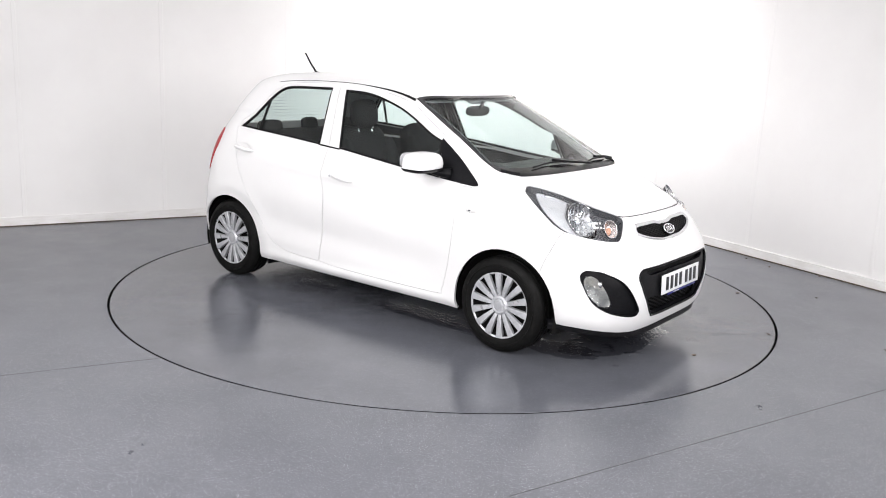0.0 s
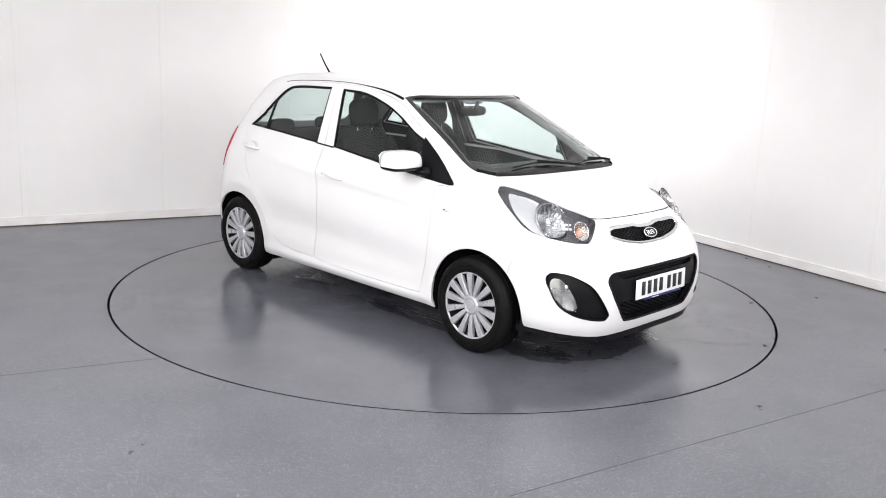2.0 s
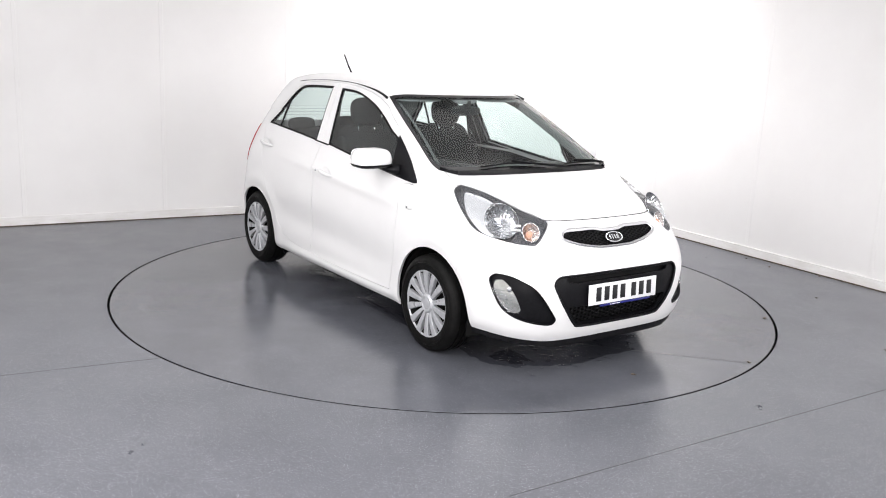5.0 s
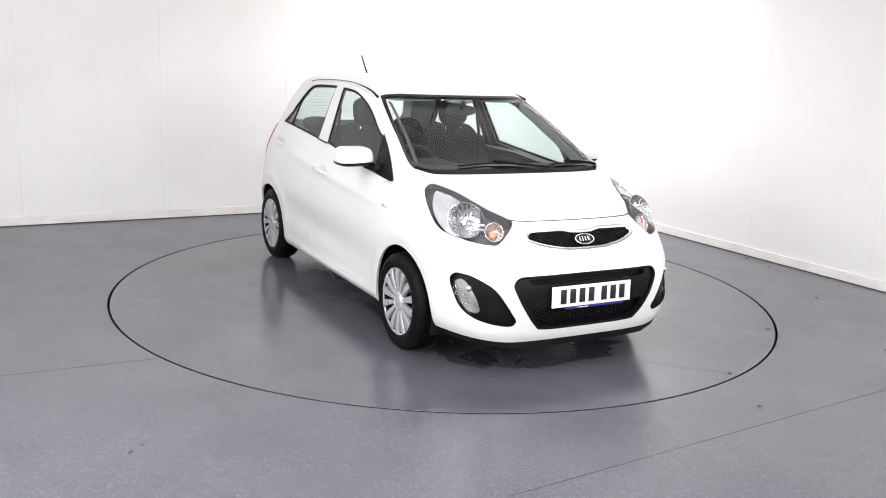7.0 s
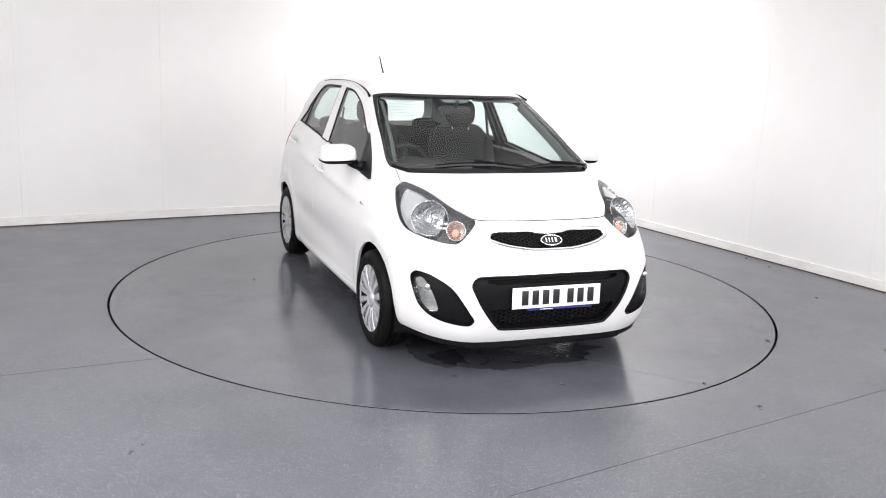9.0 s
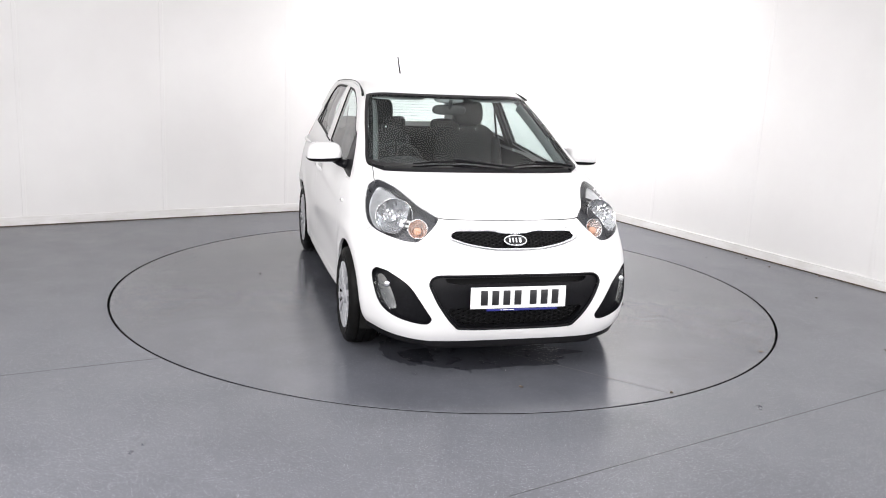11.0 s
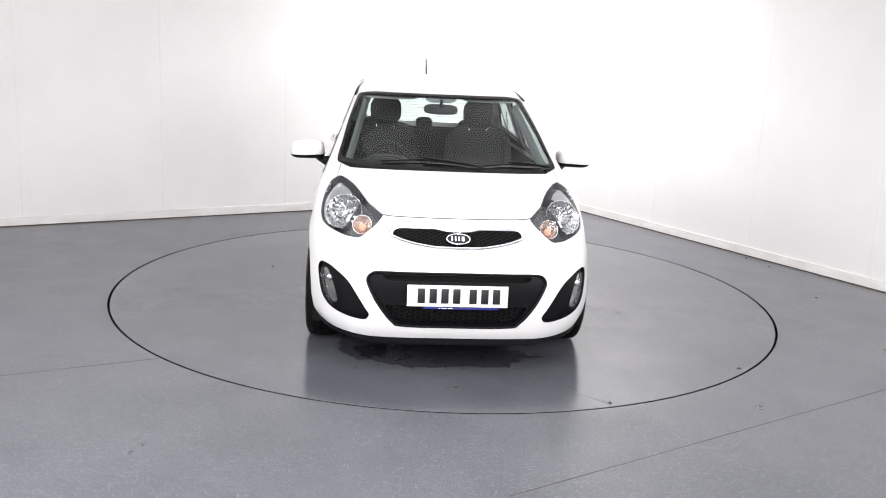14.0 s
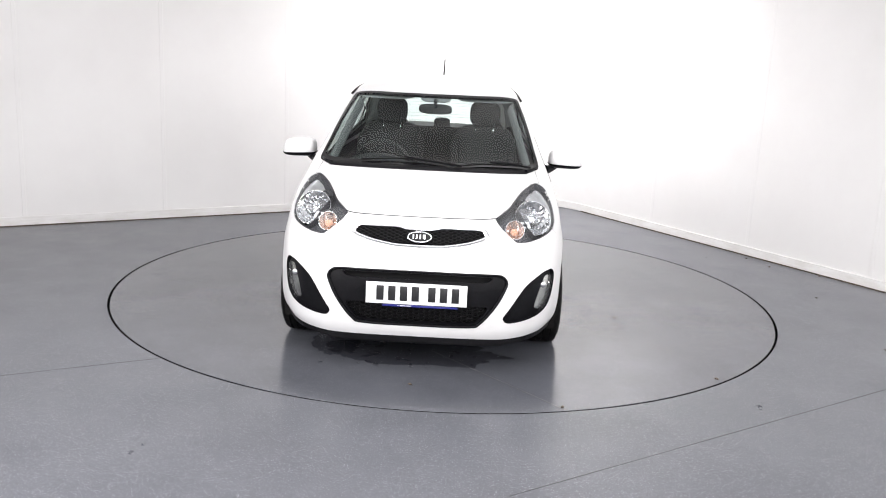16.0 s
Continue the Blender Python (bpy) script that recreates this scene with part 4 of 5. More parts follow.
def build_fog_lamps(car, patch):
    for s in (-1, 1):
        holder = part("fog_lamp_surround", mirror_bm(tray(patch, 0.022, 0.022), s), BLACK_PLASTIC, car, "black plastic fog lamp surround")
        src = duplicate(patch)
        zone = rounded([(0.671, 0.525), (0.722, 0.527), (0.785, 0.458), (0.822, 0.378), (0.798, 0.357), (0.752, 0.366), (0.692, 0.420), (0.662, 0.482)])
        score(src, zone, DIAG, lambda c: True)
        lamp = take(src, zone, DIAG, lambda c: True)
        src.free()
        lens = part("fog_lamp", mirror_bm(hem(pushed(duplicate(lamp), -0.008), 0.0, 0.014), s), LENS, holder, "clear fog lamp lens")
        lens.visible_shadow = False
        c = sum((v.co for v in lamp.verts), Vector()) / len(lamp.verts)
        back = pushed(duplicate(lamp), -0.0195)
        for v in back.verts:
            v.co = v.co + (c - v.co) * 0.04
        part("reflector", mirror_bm(back, s), FOG_SILVER, lens, "bright ribbed fog reflector")
        for k in range(5):
            bm = bmesh.new()
            z = 0.385 + k * 0.022
            u0 = 0.735 - k * 0.010
            pts = []
            for t in np.linspace(0, 1, 5):
                u = u0 + (t - 0.5) * 0.06
                # the skin along the diagonal: x + y = u * sqrt 2
                lo, hi = -0.76, -0.30
                for _ in range(30):
                    mid = (lo + hi) / 2
                    if (skin_x(mid, z) + mid) * 0.70711 < u:
                        lo = mid
                    else:
                        hi = mid
                y = (lo + hi) / 2
                pts.append(Vector((skin_x(y, z), y, z)) + skin_normal(y, z) * -0.016)
            add_tube(bm, pts, 0.003, 6)
            part("rib", mirror_bm(bm, s), LENS, lens)
        y, z = -0.672, 0.487
        m = facing(Vector((skin_x(y, z), y, z)) + skin_normal(y, z) * -0.012, skin_normal(y, z))
        bm = bmesh.new()
        soft_box(bm, (0.016, 0.034, 0.034), m.translation, 2.0, 8, 14)
        part("bulb", mirror_bm(bm, s), CHROME, lens)
        lamp.free()


def honeycomb(name, region, cell, parent, depth, label):
    """A hexagonal mesh laid on the nose, clipped to a region test."""
    bm = bmesh.new()
    h = cell * math.sqrt(3) / 2
    wall = cell * 0.11
    for i in range(-40, 41):
        for j in range(-20, 80):
            y = i * cell * 0.75 * 1.25
            z = 0.2 + (j + 0.5 * (i % 2)) * h * 0.8
            if not region(y, z):
                continue
            ring = []
            for rr, back in ((0.5, 0.0), (0.5 - 0.14, 0.0), (0.5 - 0.14, 0.012)):
                row = []
                for k in range(6):
                    a = math.pi / 3 * k
                    yy, zz = y + cell * 1.25 * rr * math.cos(a), z + cell * 0.8 * rr * math.sin(a)
                    row.append(bm.verts.new((skin_x(yy, zz) - depth - back, yy, zz)))
                ring.append(row)
            for a, b in zip(ring, ring[1:]):
                for k in range(6):
                    bm.faces.new((a[k], a[(k + 1) % 6], b[(k + 1) % 6], b[k]))
    bmesh.ops.recalc_face_normals(bm, faces=bm.faces)
    return part(name, bm, SEAL, parent, label, smooth=False)


SATIN = material("satin_chrome", (0.80, 0.81, 0.83), 0.22, 1.0)


def build_grilles(car, parts):
    ring = bmesh.new()
    for s in (-1, 1):
        rows = []
        for po, pi in zip(GRILLE_RING, UPPER_GRILLE):
            if po[0] > 0.0 and pi[0] > 0.0 and rows and rows[-1][0].co.y == 0.0:
                continue
            row = []
            for k, h in ((0.0, -0.010), (0.0, 0.002), (0.3, 0.006), (0.7, 0.005), (1.0, 0.0), (1.0, -0.020)):
                y, z = min(po[0] + (pi[0] - po[0]) * k, 0.0), po[1] + (pi[1] - po[1]) * k
                row.append(ring.verts.new(Vector((skin_x(y, z), -s * y, z)) + h * Vector((skin_normal(y, z).x, 0, skin_normal(y, z).z))))
            rows.append(row)
        for p, q in zip(rows, rows[1:]):
            for k in range(5):
                ring.faces.new((p[k], p[k + 1], q[k + 1], q[k]))
    bmesh.ops.remove_doubles(ring, verts=ring.verts, dist=0.0003)
    bmesh.ops.recalc_face_normals(ring, faces=ring.faces)
    grille = part("upper_grille", ring, SATIN, car, "slim bright-edged upper grille with black honeycomb")
    back = whole(duplicate(parts["upper_grille"]))
    part("backing", pushed(back, -0.022), GAP_SHADE, grille)
    outline_u = UPPER_GRILLE
    honeycomb("honeycomb", lambda y, z: inside(outline_u, -abs(y), z) and abs(y) < 0.33, 0.0215, grille, 0.012, "black honeycomb mesh")
    # oval badge: bright rim, dark field, plain bright strokes
    y0, z0 = 0.0, 0.722
    m = facing(Vector((skin_x(0, z0) + 0.006, 0, z0)), skin_normal(0.0, z0))
    bm = bmesh.new()
    add_tube(bm, [m @ Vector((0.004, 0.061 * math.cos(a), 0.029 * math.sin(a))) for a in np.linspace(0, 2 * math.pi, 48, endpoint=False)], 0.0042, 8, closed=True)
    badge = part("badge", bm, CHROME, grille, "oval bright-rimmed badge with plain strokes")
    bm = bmesh.new()
    rows = [[bm.verts.new(m @ Vector((x, 0.060 * k * math.cos(a), 0.028 * k * math.sin(a)))) for a in np.linspace(0, 2 * math.pi, 40, endpoint=False)] for x, k in ((-0.012, 1.0), (0.003, 1.0), (0.004, 0.9))]
    for a, b in zip(rows, rows[1:]):
        for k in range(40):
            bm.faces.new((a[k], a[(k + 1) % 40], b[(k + 1) % 40], b[k]))
    bm.faces.new(rows[-1])
    bmesh.ops.recalc_face_normals(bm, faces=bm.faces)
    part("field", bm, GLOSS_BLACK, badge)
    for y, w, lean in ((-0.033, 0.009, 0.0), (-0.015, 0.009, 0.0), (0.003, 0.009, 0.0), (0.024, 0.015, 0.0)):
        bm = bmesh.new()
        vs = add_box(bm, 0.004, 0.009, y - w / 2, y + w / 2, -0.0135, 0.0135, 0.001)
        for v in bm.verts:
            v.co.y += lean * v.co.z / 0.0135 * 0.6
        bmesh.ops.transform(bm, matrix=m, verts=bm.verts)
        part("stroke", bm, CHROME, badge)

    # lower grille: black panel with an upper slot and a meshed lower opening
    src = duplicate(parts["lower_grille"])
    slot = [Vector(p) for p in ((0.05, 0.518), (-0.33, 0.515), (-0.372, 0.520), (-0.392, 0.536), (-0.385, 0.544), (0.05, 0.547))]
    mouth = [Vector(p) for p in ((0.05, 0.279), (-0.262, 0.281), (-0.318, 0.298), (-0.356, 0.345), (-0.372, 0.378), (-0.36, 0.386), (0.05, 0.387))]
    for poly in (slot, mouth):
        score(src, poly, FRONT, lambda c: True)
        take(src, poly, FRONT, lambda c: True).free()
    panel = part("lower_grille", hem(pushed(whole(src), -0.012), 0.0, 0.02), BLACK_PLASTIC, car, "wide black plastic lower grille panel")
    rim = bmesh.new()
    path = [Vector((skin_x(p[0], p[1]) - 0.005, p[0], p[1])) for p in LOWER_GRILLE if p[0] < 0.0]
    path = path + [Vector((p.x, -p.y, p.z)) for p in path[::-1]]
    add_tube(rim, path, 0.0075, 8, closed=True)
    part("edge_roll", rim, BLACK_PLASTIC, panel, "rounded black edge moulding")
    back = whole(duplicate(parts["lower_grille"]))
    part("backing", pushed(back, -0.055), GAP_SHADE, panel)
    honeycomb("honeycomb", lambda y, z: inside(mouth, -abs(y), z), 0.030, panel, 0.042, "black honeycomb mesh")


def build_plate(car, x, z, sign, colour):
    """A number plate with plain bars in place of its characters."""
    base = new("number_plate")
    base.parent = car
    base.matrix_basis = pose(x, 0, z, 0, 0, 0 if sign > 0 else 180) @ pose(0, 0, 0, 0, -3, 0)
    base["label"] = "number plate with plain dark bars"
    bm = bmesh.new()
    add_box(bm, -0.004, 0.0, -0.262, 0.262, -0.0565, 0.0565, 0.0015)
    part("plate", bm, colour, base, "reflective acrylic plate")
    y = -0.2135
    for k in range(7):
        bm = bmesh.new()
        add_box(bm, 0.0005, 0.0016, y + 0.006, y + 0.044, -0.0385, 0.0385, 0.0004)
        part("bar", bm, PLATE_INK, base)
        y += 0.061 if k != 3 else 0.085
    bm = bmesh.new()
    add_box(bm, -0.003, 0.0005, -0.175, 0.215, -0.0695, -0.0590, 0.001)
    part("holder_strip", bm, BLUE_BAR, base, "dark blue plate holder edge")
    for y0, w in ((-0.098, 0.008), (-0.084, 0.030), (-0.050, 0.026)):
        bm = bmesh.new()
        add_box(bm, 0.0007, 0.0013, y0, y0 + w, -0.0665, -0.0620)
        part("bar", bm, PLATE_WHITE, base)
    for y0 in (-0.236, 0.236):
        bm = bmesh.new()
        add_revolve(bm, [(0.0004, 0.0022), (0.004, 0.0018), (0.005, 0.0005)], "X", 12, (0, y0, 0.012))
        part("screw_cap", bm, CERAMIC, base)


def build_mirrors(car):
    for s in (-1, 1):
        full = bmesh.new()
        soft_box(full, (0.172, 0.212, 0.126), (0.606, -0.853, 1.032), 3.7, 24, 40)
        bmesh.ops.remove_doubles(full, verts=full.verts, dist=0.0003)
        for v in full.verts:
            # swept outline: lower edge runs in towards the door, outer end drops
            t = (v.co.y + 0.95) / 0.21
            v.co.y = -0.845 + (v.co.y + 0.845) * (1.0 - 1.6 * max(0.0, v.co.z - 1.02))
            v.co.z += 0.010 * t - 0.004
            v.co.x += 0.02 * t + (0.012 if v.co.x > 0.6 else 0.0) * (1 - abs(v.co.z - 1.036) / 0.07)
        bmesh.ops.bisect_plane(full, geom=list(full.verts) + list(full.edges) + list(full.faces), plane_co=(0.598, -0.853, 1.008), plane_no=(0.02, -0.06, 1.0))
        low = [f for f in full.faces if (f.calc_center_median() - Vector((0.598, -0.853, 1.008))).dot(Vector((0.02, -0.06, 1.0))) < 0]
        under = lift(full, low)
        for v in under.verts:
            v.co = Vector((0.606 + (v.co.x - 0.606) * 1.03, -0.853 + (v.co.y + 0.853) * 1.04, 1.008 + (v.co.z - 1.008) * 0.75))
        cap = part("door_mirror", mirror_bm(hem(full, 0.0, 0.006), s), PAINT, door_of["front_door"][s], "white painted door mirror with a black base", angle=60)
        part("mirror_base", mirror_bm(hem(under, 0.002, 0.006), s), BLACK_PLASTIC, cap, "black plastic mirror base", angle=60)
        bm = bmesh.new()
        add_tube(bm, [(0.635, -0.790, 0.988), (0.665, -0.762, 0.978), (0.70, -0.737, 0.974), (0.73, -0.715, 0.976)], lambda t: 0.018 + 0.014 * t, 14)
        part("mirror_arm", mirror_bm(bm, s), BLACK_PLASTIC, cap)
        bm = bmesh.new()
        soft_box(bm, (0.006, 0.17, 0.095), (0.514, -0.850, 1.040), 3.2, 10, 24)
        part("mirror_glass", mirror_bm(bm, s), CHROME, cap, "silvered mirror glass")


def build_side_trim(car):
    for s in (-1, 1):
        for key, x, y, z, lean in (("front_door", -0.095, -0.797, 0.850, 6.5), ("rear_door", -1.108, -0.764, 0.942, 6.5)):
            bm = bmesh.new()
            soft_box(bm, (0.205, 0.026, 0.026), (0, 0, 0), 2.6, 10, 24)
            for v in bm.verts:
                v.co.y += 0.018 * (abs(v.co.x) / 0.10) ** 2
            bmesh.ops.transform(bm, matrix=pose(x, y, z, 0, lean, 0), verts=bm.verts)
            h = part("door_handle", mirror_bm(bm, s), PAINT, door_of[key][s], "white painted pull handle", angle=60)
            bm = bmesh.new()
            rows = []
            for r, d in ((1.0, 0.004), (0.86, 0.0035), (0.60, 0.0030)):
                rows.append([bm.verts.new(pose(x + 0.015, y + 0.016, z + 0.010, 0, lean, 0) @ Vector((0.055 * r * math.cos(a), -d, 0.030 * r * math.sin(a)))) for a in np.linspace(0, 2 * math.pi, 28, endpoint=False)])
            for a, b in zip(rows, rows[1:]):
                for k in range(28):
                    bm.faces.new((a[k], b[k], b[(k + 1) % 28], a[(k + 1) % 28]))
            bm.faces.new(rows[-1][::-1])
            bmesh.ops.recalc_face_normals(bm, faces=bm.faces)
            part("grip_cup", mirror_bm(bm, s), PAINT, h)
            if key == "front_door":
                bm = bmesh.new()
                add_revolve(bm, [(0.0004, -0.016), (0.007, -0.016), (0.008, -0.010)], "Y", 16, (x - 0.093, y + 0.004, z + 0.0105))
                part("lock", mirror_bm(bm, s), SILVER, h)
        bm = bmesh.new()
        soft_box(bm, (0.075, 0.016, 0.026), (0.938, -0.787, 0.792), 2.6, 10, 20)
        part("side_repeater", mirror_bm(bm, s), LENS_SOLID, car, "clear side indicator repeater", angle=60)
        bm = bmesh.new()
        soft_box(bm, (0.020, 0.010, 0.010), (0.930, -0.7925, 0.792), 2.4, 8, 12)
        part("repeater_bulb", mirror_bm(bm, s), LAMP_GREY, car)
        bm = bmesh.new()
        add_tube(bm, [(x, -float(curve(SKIN_W, 1.012 - 0.062 * x)) - 0.001, 1.012 - 0.062 * x) for x in np.linspace(-0.200, -0.396, 8)], 0.0055, 6)
        part("belt_trim", mirror_bm(bm, s), SEAL, car, "black trim between the side windows")
        # thin black line of the roof joint above the doors
        bm = bmesh.new()
        path = []
        for x in np.linspace(0.31, -0.95, 44):
            z = float(curve([(-1.18, 1.330), (-1.0, 1.402), (-0.66, 1.437), (-0.35, 1.443), (-0.08, 1.432), (0.17, 1.405), (0.30, 1.376), (0.43, 1.335)], x))
            w = float(curve(SKIN_W, z))
            path.append((x, -w - 0.0015, z + 0.002))
        add_tube(bm, path, lambda t: 0.0085 - 0.0065 * min(1.0, t * 2.6), 6)
        part("roof_joint", mirror_bm(bm, s), SEAL, car, "thin black roof joint")


LENS_SOLID = material("clear_repeater_lens", (0.75, 0.75, 0.74), 0.12, coat=1.0)


def on_screen(y, v, lift_by=0.0):
    """A point on the windscreen by half-width and height up its slope (0 bottom to 1 top)."""
    z = 1.0 + 0.40 * v
    x = skin_x(y, z)
    return Vector((x, y, z)) + skin_normal(y, z) * lift_by


def build_wipers(car):
    for blade, arm in ((((-0.40, 0.055), (-0.15, 0.085), (0.10, 0.050)), ((0.20, 0.012), (0.02, 0.050), (-0.15, 0.095))), (((0.16, 0.030), (0.36, 0.065), (0.56, 0.055)), ((0.60, 0.020), (0.50, 0.055), (0.36, 0.075)))):
        w = new("wiper")
        w.parent = car
        w["label"] = "black windscreen wiper"
        bm = bmesh.new()
        ys = np.linspace(blade[0][0], blade[2][0], 20)
        add_tube(bm, [on_screen(y, float(curve(blade, y)), 0.010) for y in ys], 0.005, 6)
        part("blade", bm, SEAL, w)
        bm = bmesh.new()
        pts = sorted(arm)
        ya = np.linspace(pts[0][0], pts[-1][0], 14)
        add_tube(bm, [on_screen(y, float(curve(pts, y)), 0.020) for y in ya], 0.0075, 8)
        part("arm", bm, BLACK_PLASTIC, w)
    bm = bmesh.new()
    rows = []
    for y in np.linspace(-0.585, 0.585, 49):
        rows.append([bm.verts.new(on_screen(y, v, d)) for v, d in ((-0.040, -0.012), (-0.010, 0.004), (0.010, 0.006), (0.032, 0.002))])
    for a, b in zip(rows, rows[1:]):
        for j in range(3):
            bm.faces.new((a[j], b[j], b[j + 1], a[j + 1]))
    bmesh.ops.recalc_face_normals(bm, faces=bm.faces)
    part("cowl_panel", bm, BLACK_PLASTIC, car, "black plastic scuttle panel below the windscreen")
    for s in (-1, 1):
        bm = bmesh.new()
        pts = [on_screen(-0.575, 0.0, 0.004), on_screen(-0.61, 0.015, 0.006), on_screen(-0.640, 0.05, 0.006)]
        add_tube(bm, pts, lambda t: 0.014 - 0.007 * t, 10)
        part("cowl_corner", mirror_bm(bm, s), BLACK_PLASTIC, car)


def build_bonnet_gap(car):
    """Dark tube added as the shade in the joint along the bonnet's front edge."""
    bm = bmesh.new()
    path = []
    for y in np.linspace(-0.405, 0.405, 45):
        x = float(curve([(0.0, 1.716), (0.20, 1.711), (0.36, 1.690), (0.41, 1.668)], abs(y)))
        lo, hi = 0.76, 0.88
        for _ in range(30):
            mid = (lo + hi) / 2
            lo, hi = (mid, hi) if skin_x(y, mid) > x else (lo, mid)
        path.append(Vector((x, y, lo)) + skin_normal(y, lo) * -0.0015)
    add_tube(bm, path, 0.0032, 6)
    part("bonnet_gap_line", bm, SEAL, car, "dark tube standing in for the shaded gap at the bonnet's front edge")


def build_rear(car, parts):
    for s in (-1, 1):
        part("tail_lamp", mirror_bm(hem(pushed(duplicate(parts["tail_lamp"]), 0.006), 0.0, 0.02), s), RED_LENS, car, "tall red tail lamp")
        blank = pushed(duplicate(parts["tail_lamp"]), -0.045)
        mid = sum((v.co for v in blank.verts), Vector()) / len(blank.verts)
        for v in blank.verts:
            v.co = mid + (v.co - mid) * 1.25
        part("lamp_back", mirror_bm(blank, s), CABIN, car)
    bm = bmesh.new()
    soft_box(bm, (0.17, 0.96, 0.036), (-1.340, 0, 1.390), 3.0, 12, 40, pose(0, 0, 0, 0, -14, 0))
    for v in bm.verts:
        v.co.x += 0.10 * (v.co.y / 0.48) ** 2
        v.co.z -= 0.030 * (v.co.y / 0.48) ** 2
    part("roof_spoiler", bm, PAINT, car, "white painted roof spoiler", angle=60)
    bm = bmesh.new()
    soft_box(bm, (0.085, 0.034, 0.022), (-1.140, 0.0, 1.474), 2.4, 10, 20)
    base = part("aerial", bm, BLACK_PLASTIC, car, "black roof aerial", angle=60)
    bm = bmesh.new()
    add_tube(bm, [(-1.145, 0.0, 1.474), (-1.21, 0.0, 1.540), (-1.272, 0.0, 1.618)], lambda t: 0.0075 - 0.002 * t, 8)
    part("mast", bm, SEAL, base)
    build_plate(car, -1.712, 0.66, -1, PLATE_YELLOW)

    # heating wires on the rear window
    for z in np.linspace(1.12, 1.32, 9):
        bm = bmesh.new()
        half_y = 0.43 - 0.10 * (z - 1.10) / 0.25
        add_tube(bm, [back_point(y, z) for y in np.linspace(-half_y, half_y, 21)], 0.0007, 4)
        part("heating_wire", bm, SEAL, bpy.data.objects["tailgate"])
    # upright divider bar in each rear side window
    for s in (-1, 1):
        bm = bmesh.new()
        rows = []
        for t in np.linspace(0, 1, 10):
            z = 1.078 + 0.225 * t
            x = -1.010 + 0.022 * t
            w = float(curve(SKIN_W, z)) - 0.001
            rows.append([bm.verts.new((x + dx, s * (w - d), z)) for dx, d in ((-0.010, 0.008), (-0.009, 0.0), (0.009, 0.0), (0.010, 0.008))])
        for p, q in zip(rows, rows[1:]):
            for j in range(3):
                bm.faces.new((p[j], p[j + 1], q[j + 1], q[j]))
        bmesh.ops.recalc_face_normals(bm, faces=bm.faces)
        part("window_divider", bm, SEAL, door_of["rear_door"][s], "black upright window divider")


def back_point(y, z):
    w, r, rc, n = (float(curve(k, z)) for k in (SKIN_W, SKIN_R, SKIN_RC, SKIN_N))
    return Vector((rc + (r - rc) * (1 - (abs(y) / w) ** n) ** (1 / n) + 0.007, y, z))


PLATE_YELLOW = material("reflective_yellow_plate", (0.8, 0.55, 0.05), 0.35)


# ---- cabin ----
def build_seat(name, x, y, car, wide=0.50, front=True):
    seat = new(name)
    seat.parent = car
    seat.matrix_basis = pose(x, y, 0)
    seat["label"] = "dark fabric front seat" if front else "dark fabric rear bench"
    lean = pose(0, 0, 0, 0, -14, 0)
    soft_part("cushion", (0.52, wide, 0.20), (0.12, 0, 0.50), FABRIC, seat, 4.0, pose(0, 0, 0, 0, -5, 0))
    high, mid = (0.66, 0.83) if front else (0.56, 0.785)
    soft_part("backrest", (0.15, wide * 0.97, high), (-0.22, 0, mid), FABRIC, seat, 4.2, lean)
    if front:
        for k in (-1, 1):
            soft_part("bolster", (0.13, 0.075, 0.52), (-0.15, k * wide * 0.44, 0.82), FABRIC, seat, 3.0, lean)
    return seat


def build_headrest(seat, x, y, z, size, posts=True):
    h = soft_part("headrest", size, (x, y, z), FABRIC, seat, 3.0, pose(0, 0, 0, 0, -10, 0), "dark fabric headrest")
    for k in ((-1, 1) if posts else ()):
        bm = bmesh.new()
        add_tube(bm, [(x + 0.012, y + k * 0.065, z - size[2] * 0.42), (x + 0.022, y + k * 0.065, z - size[2] * 0.42 - 0.07)], 0.006, 8)
        part("post", bm, CHROME, h, "bright headrest post")


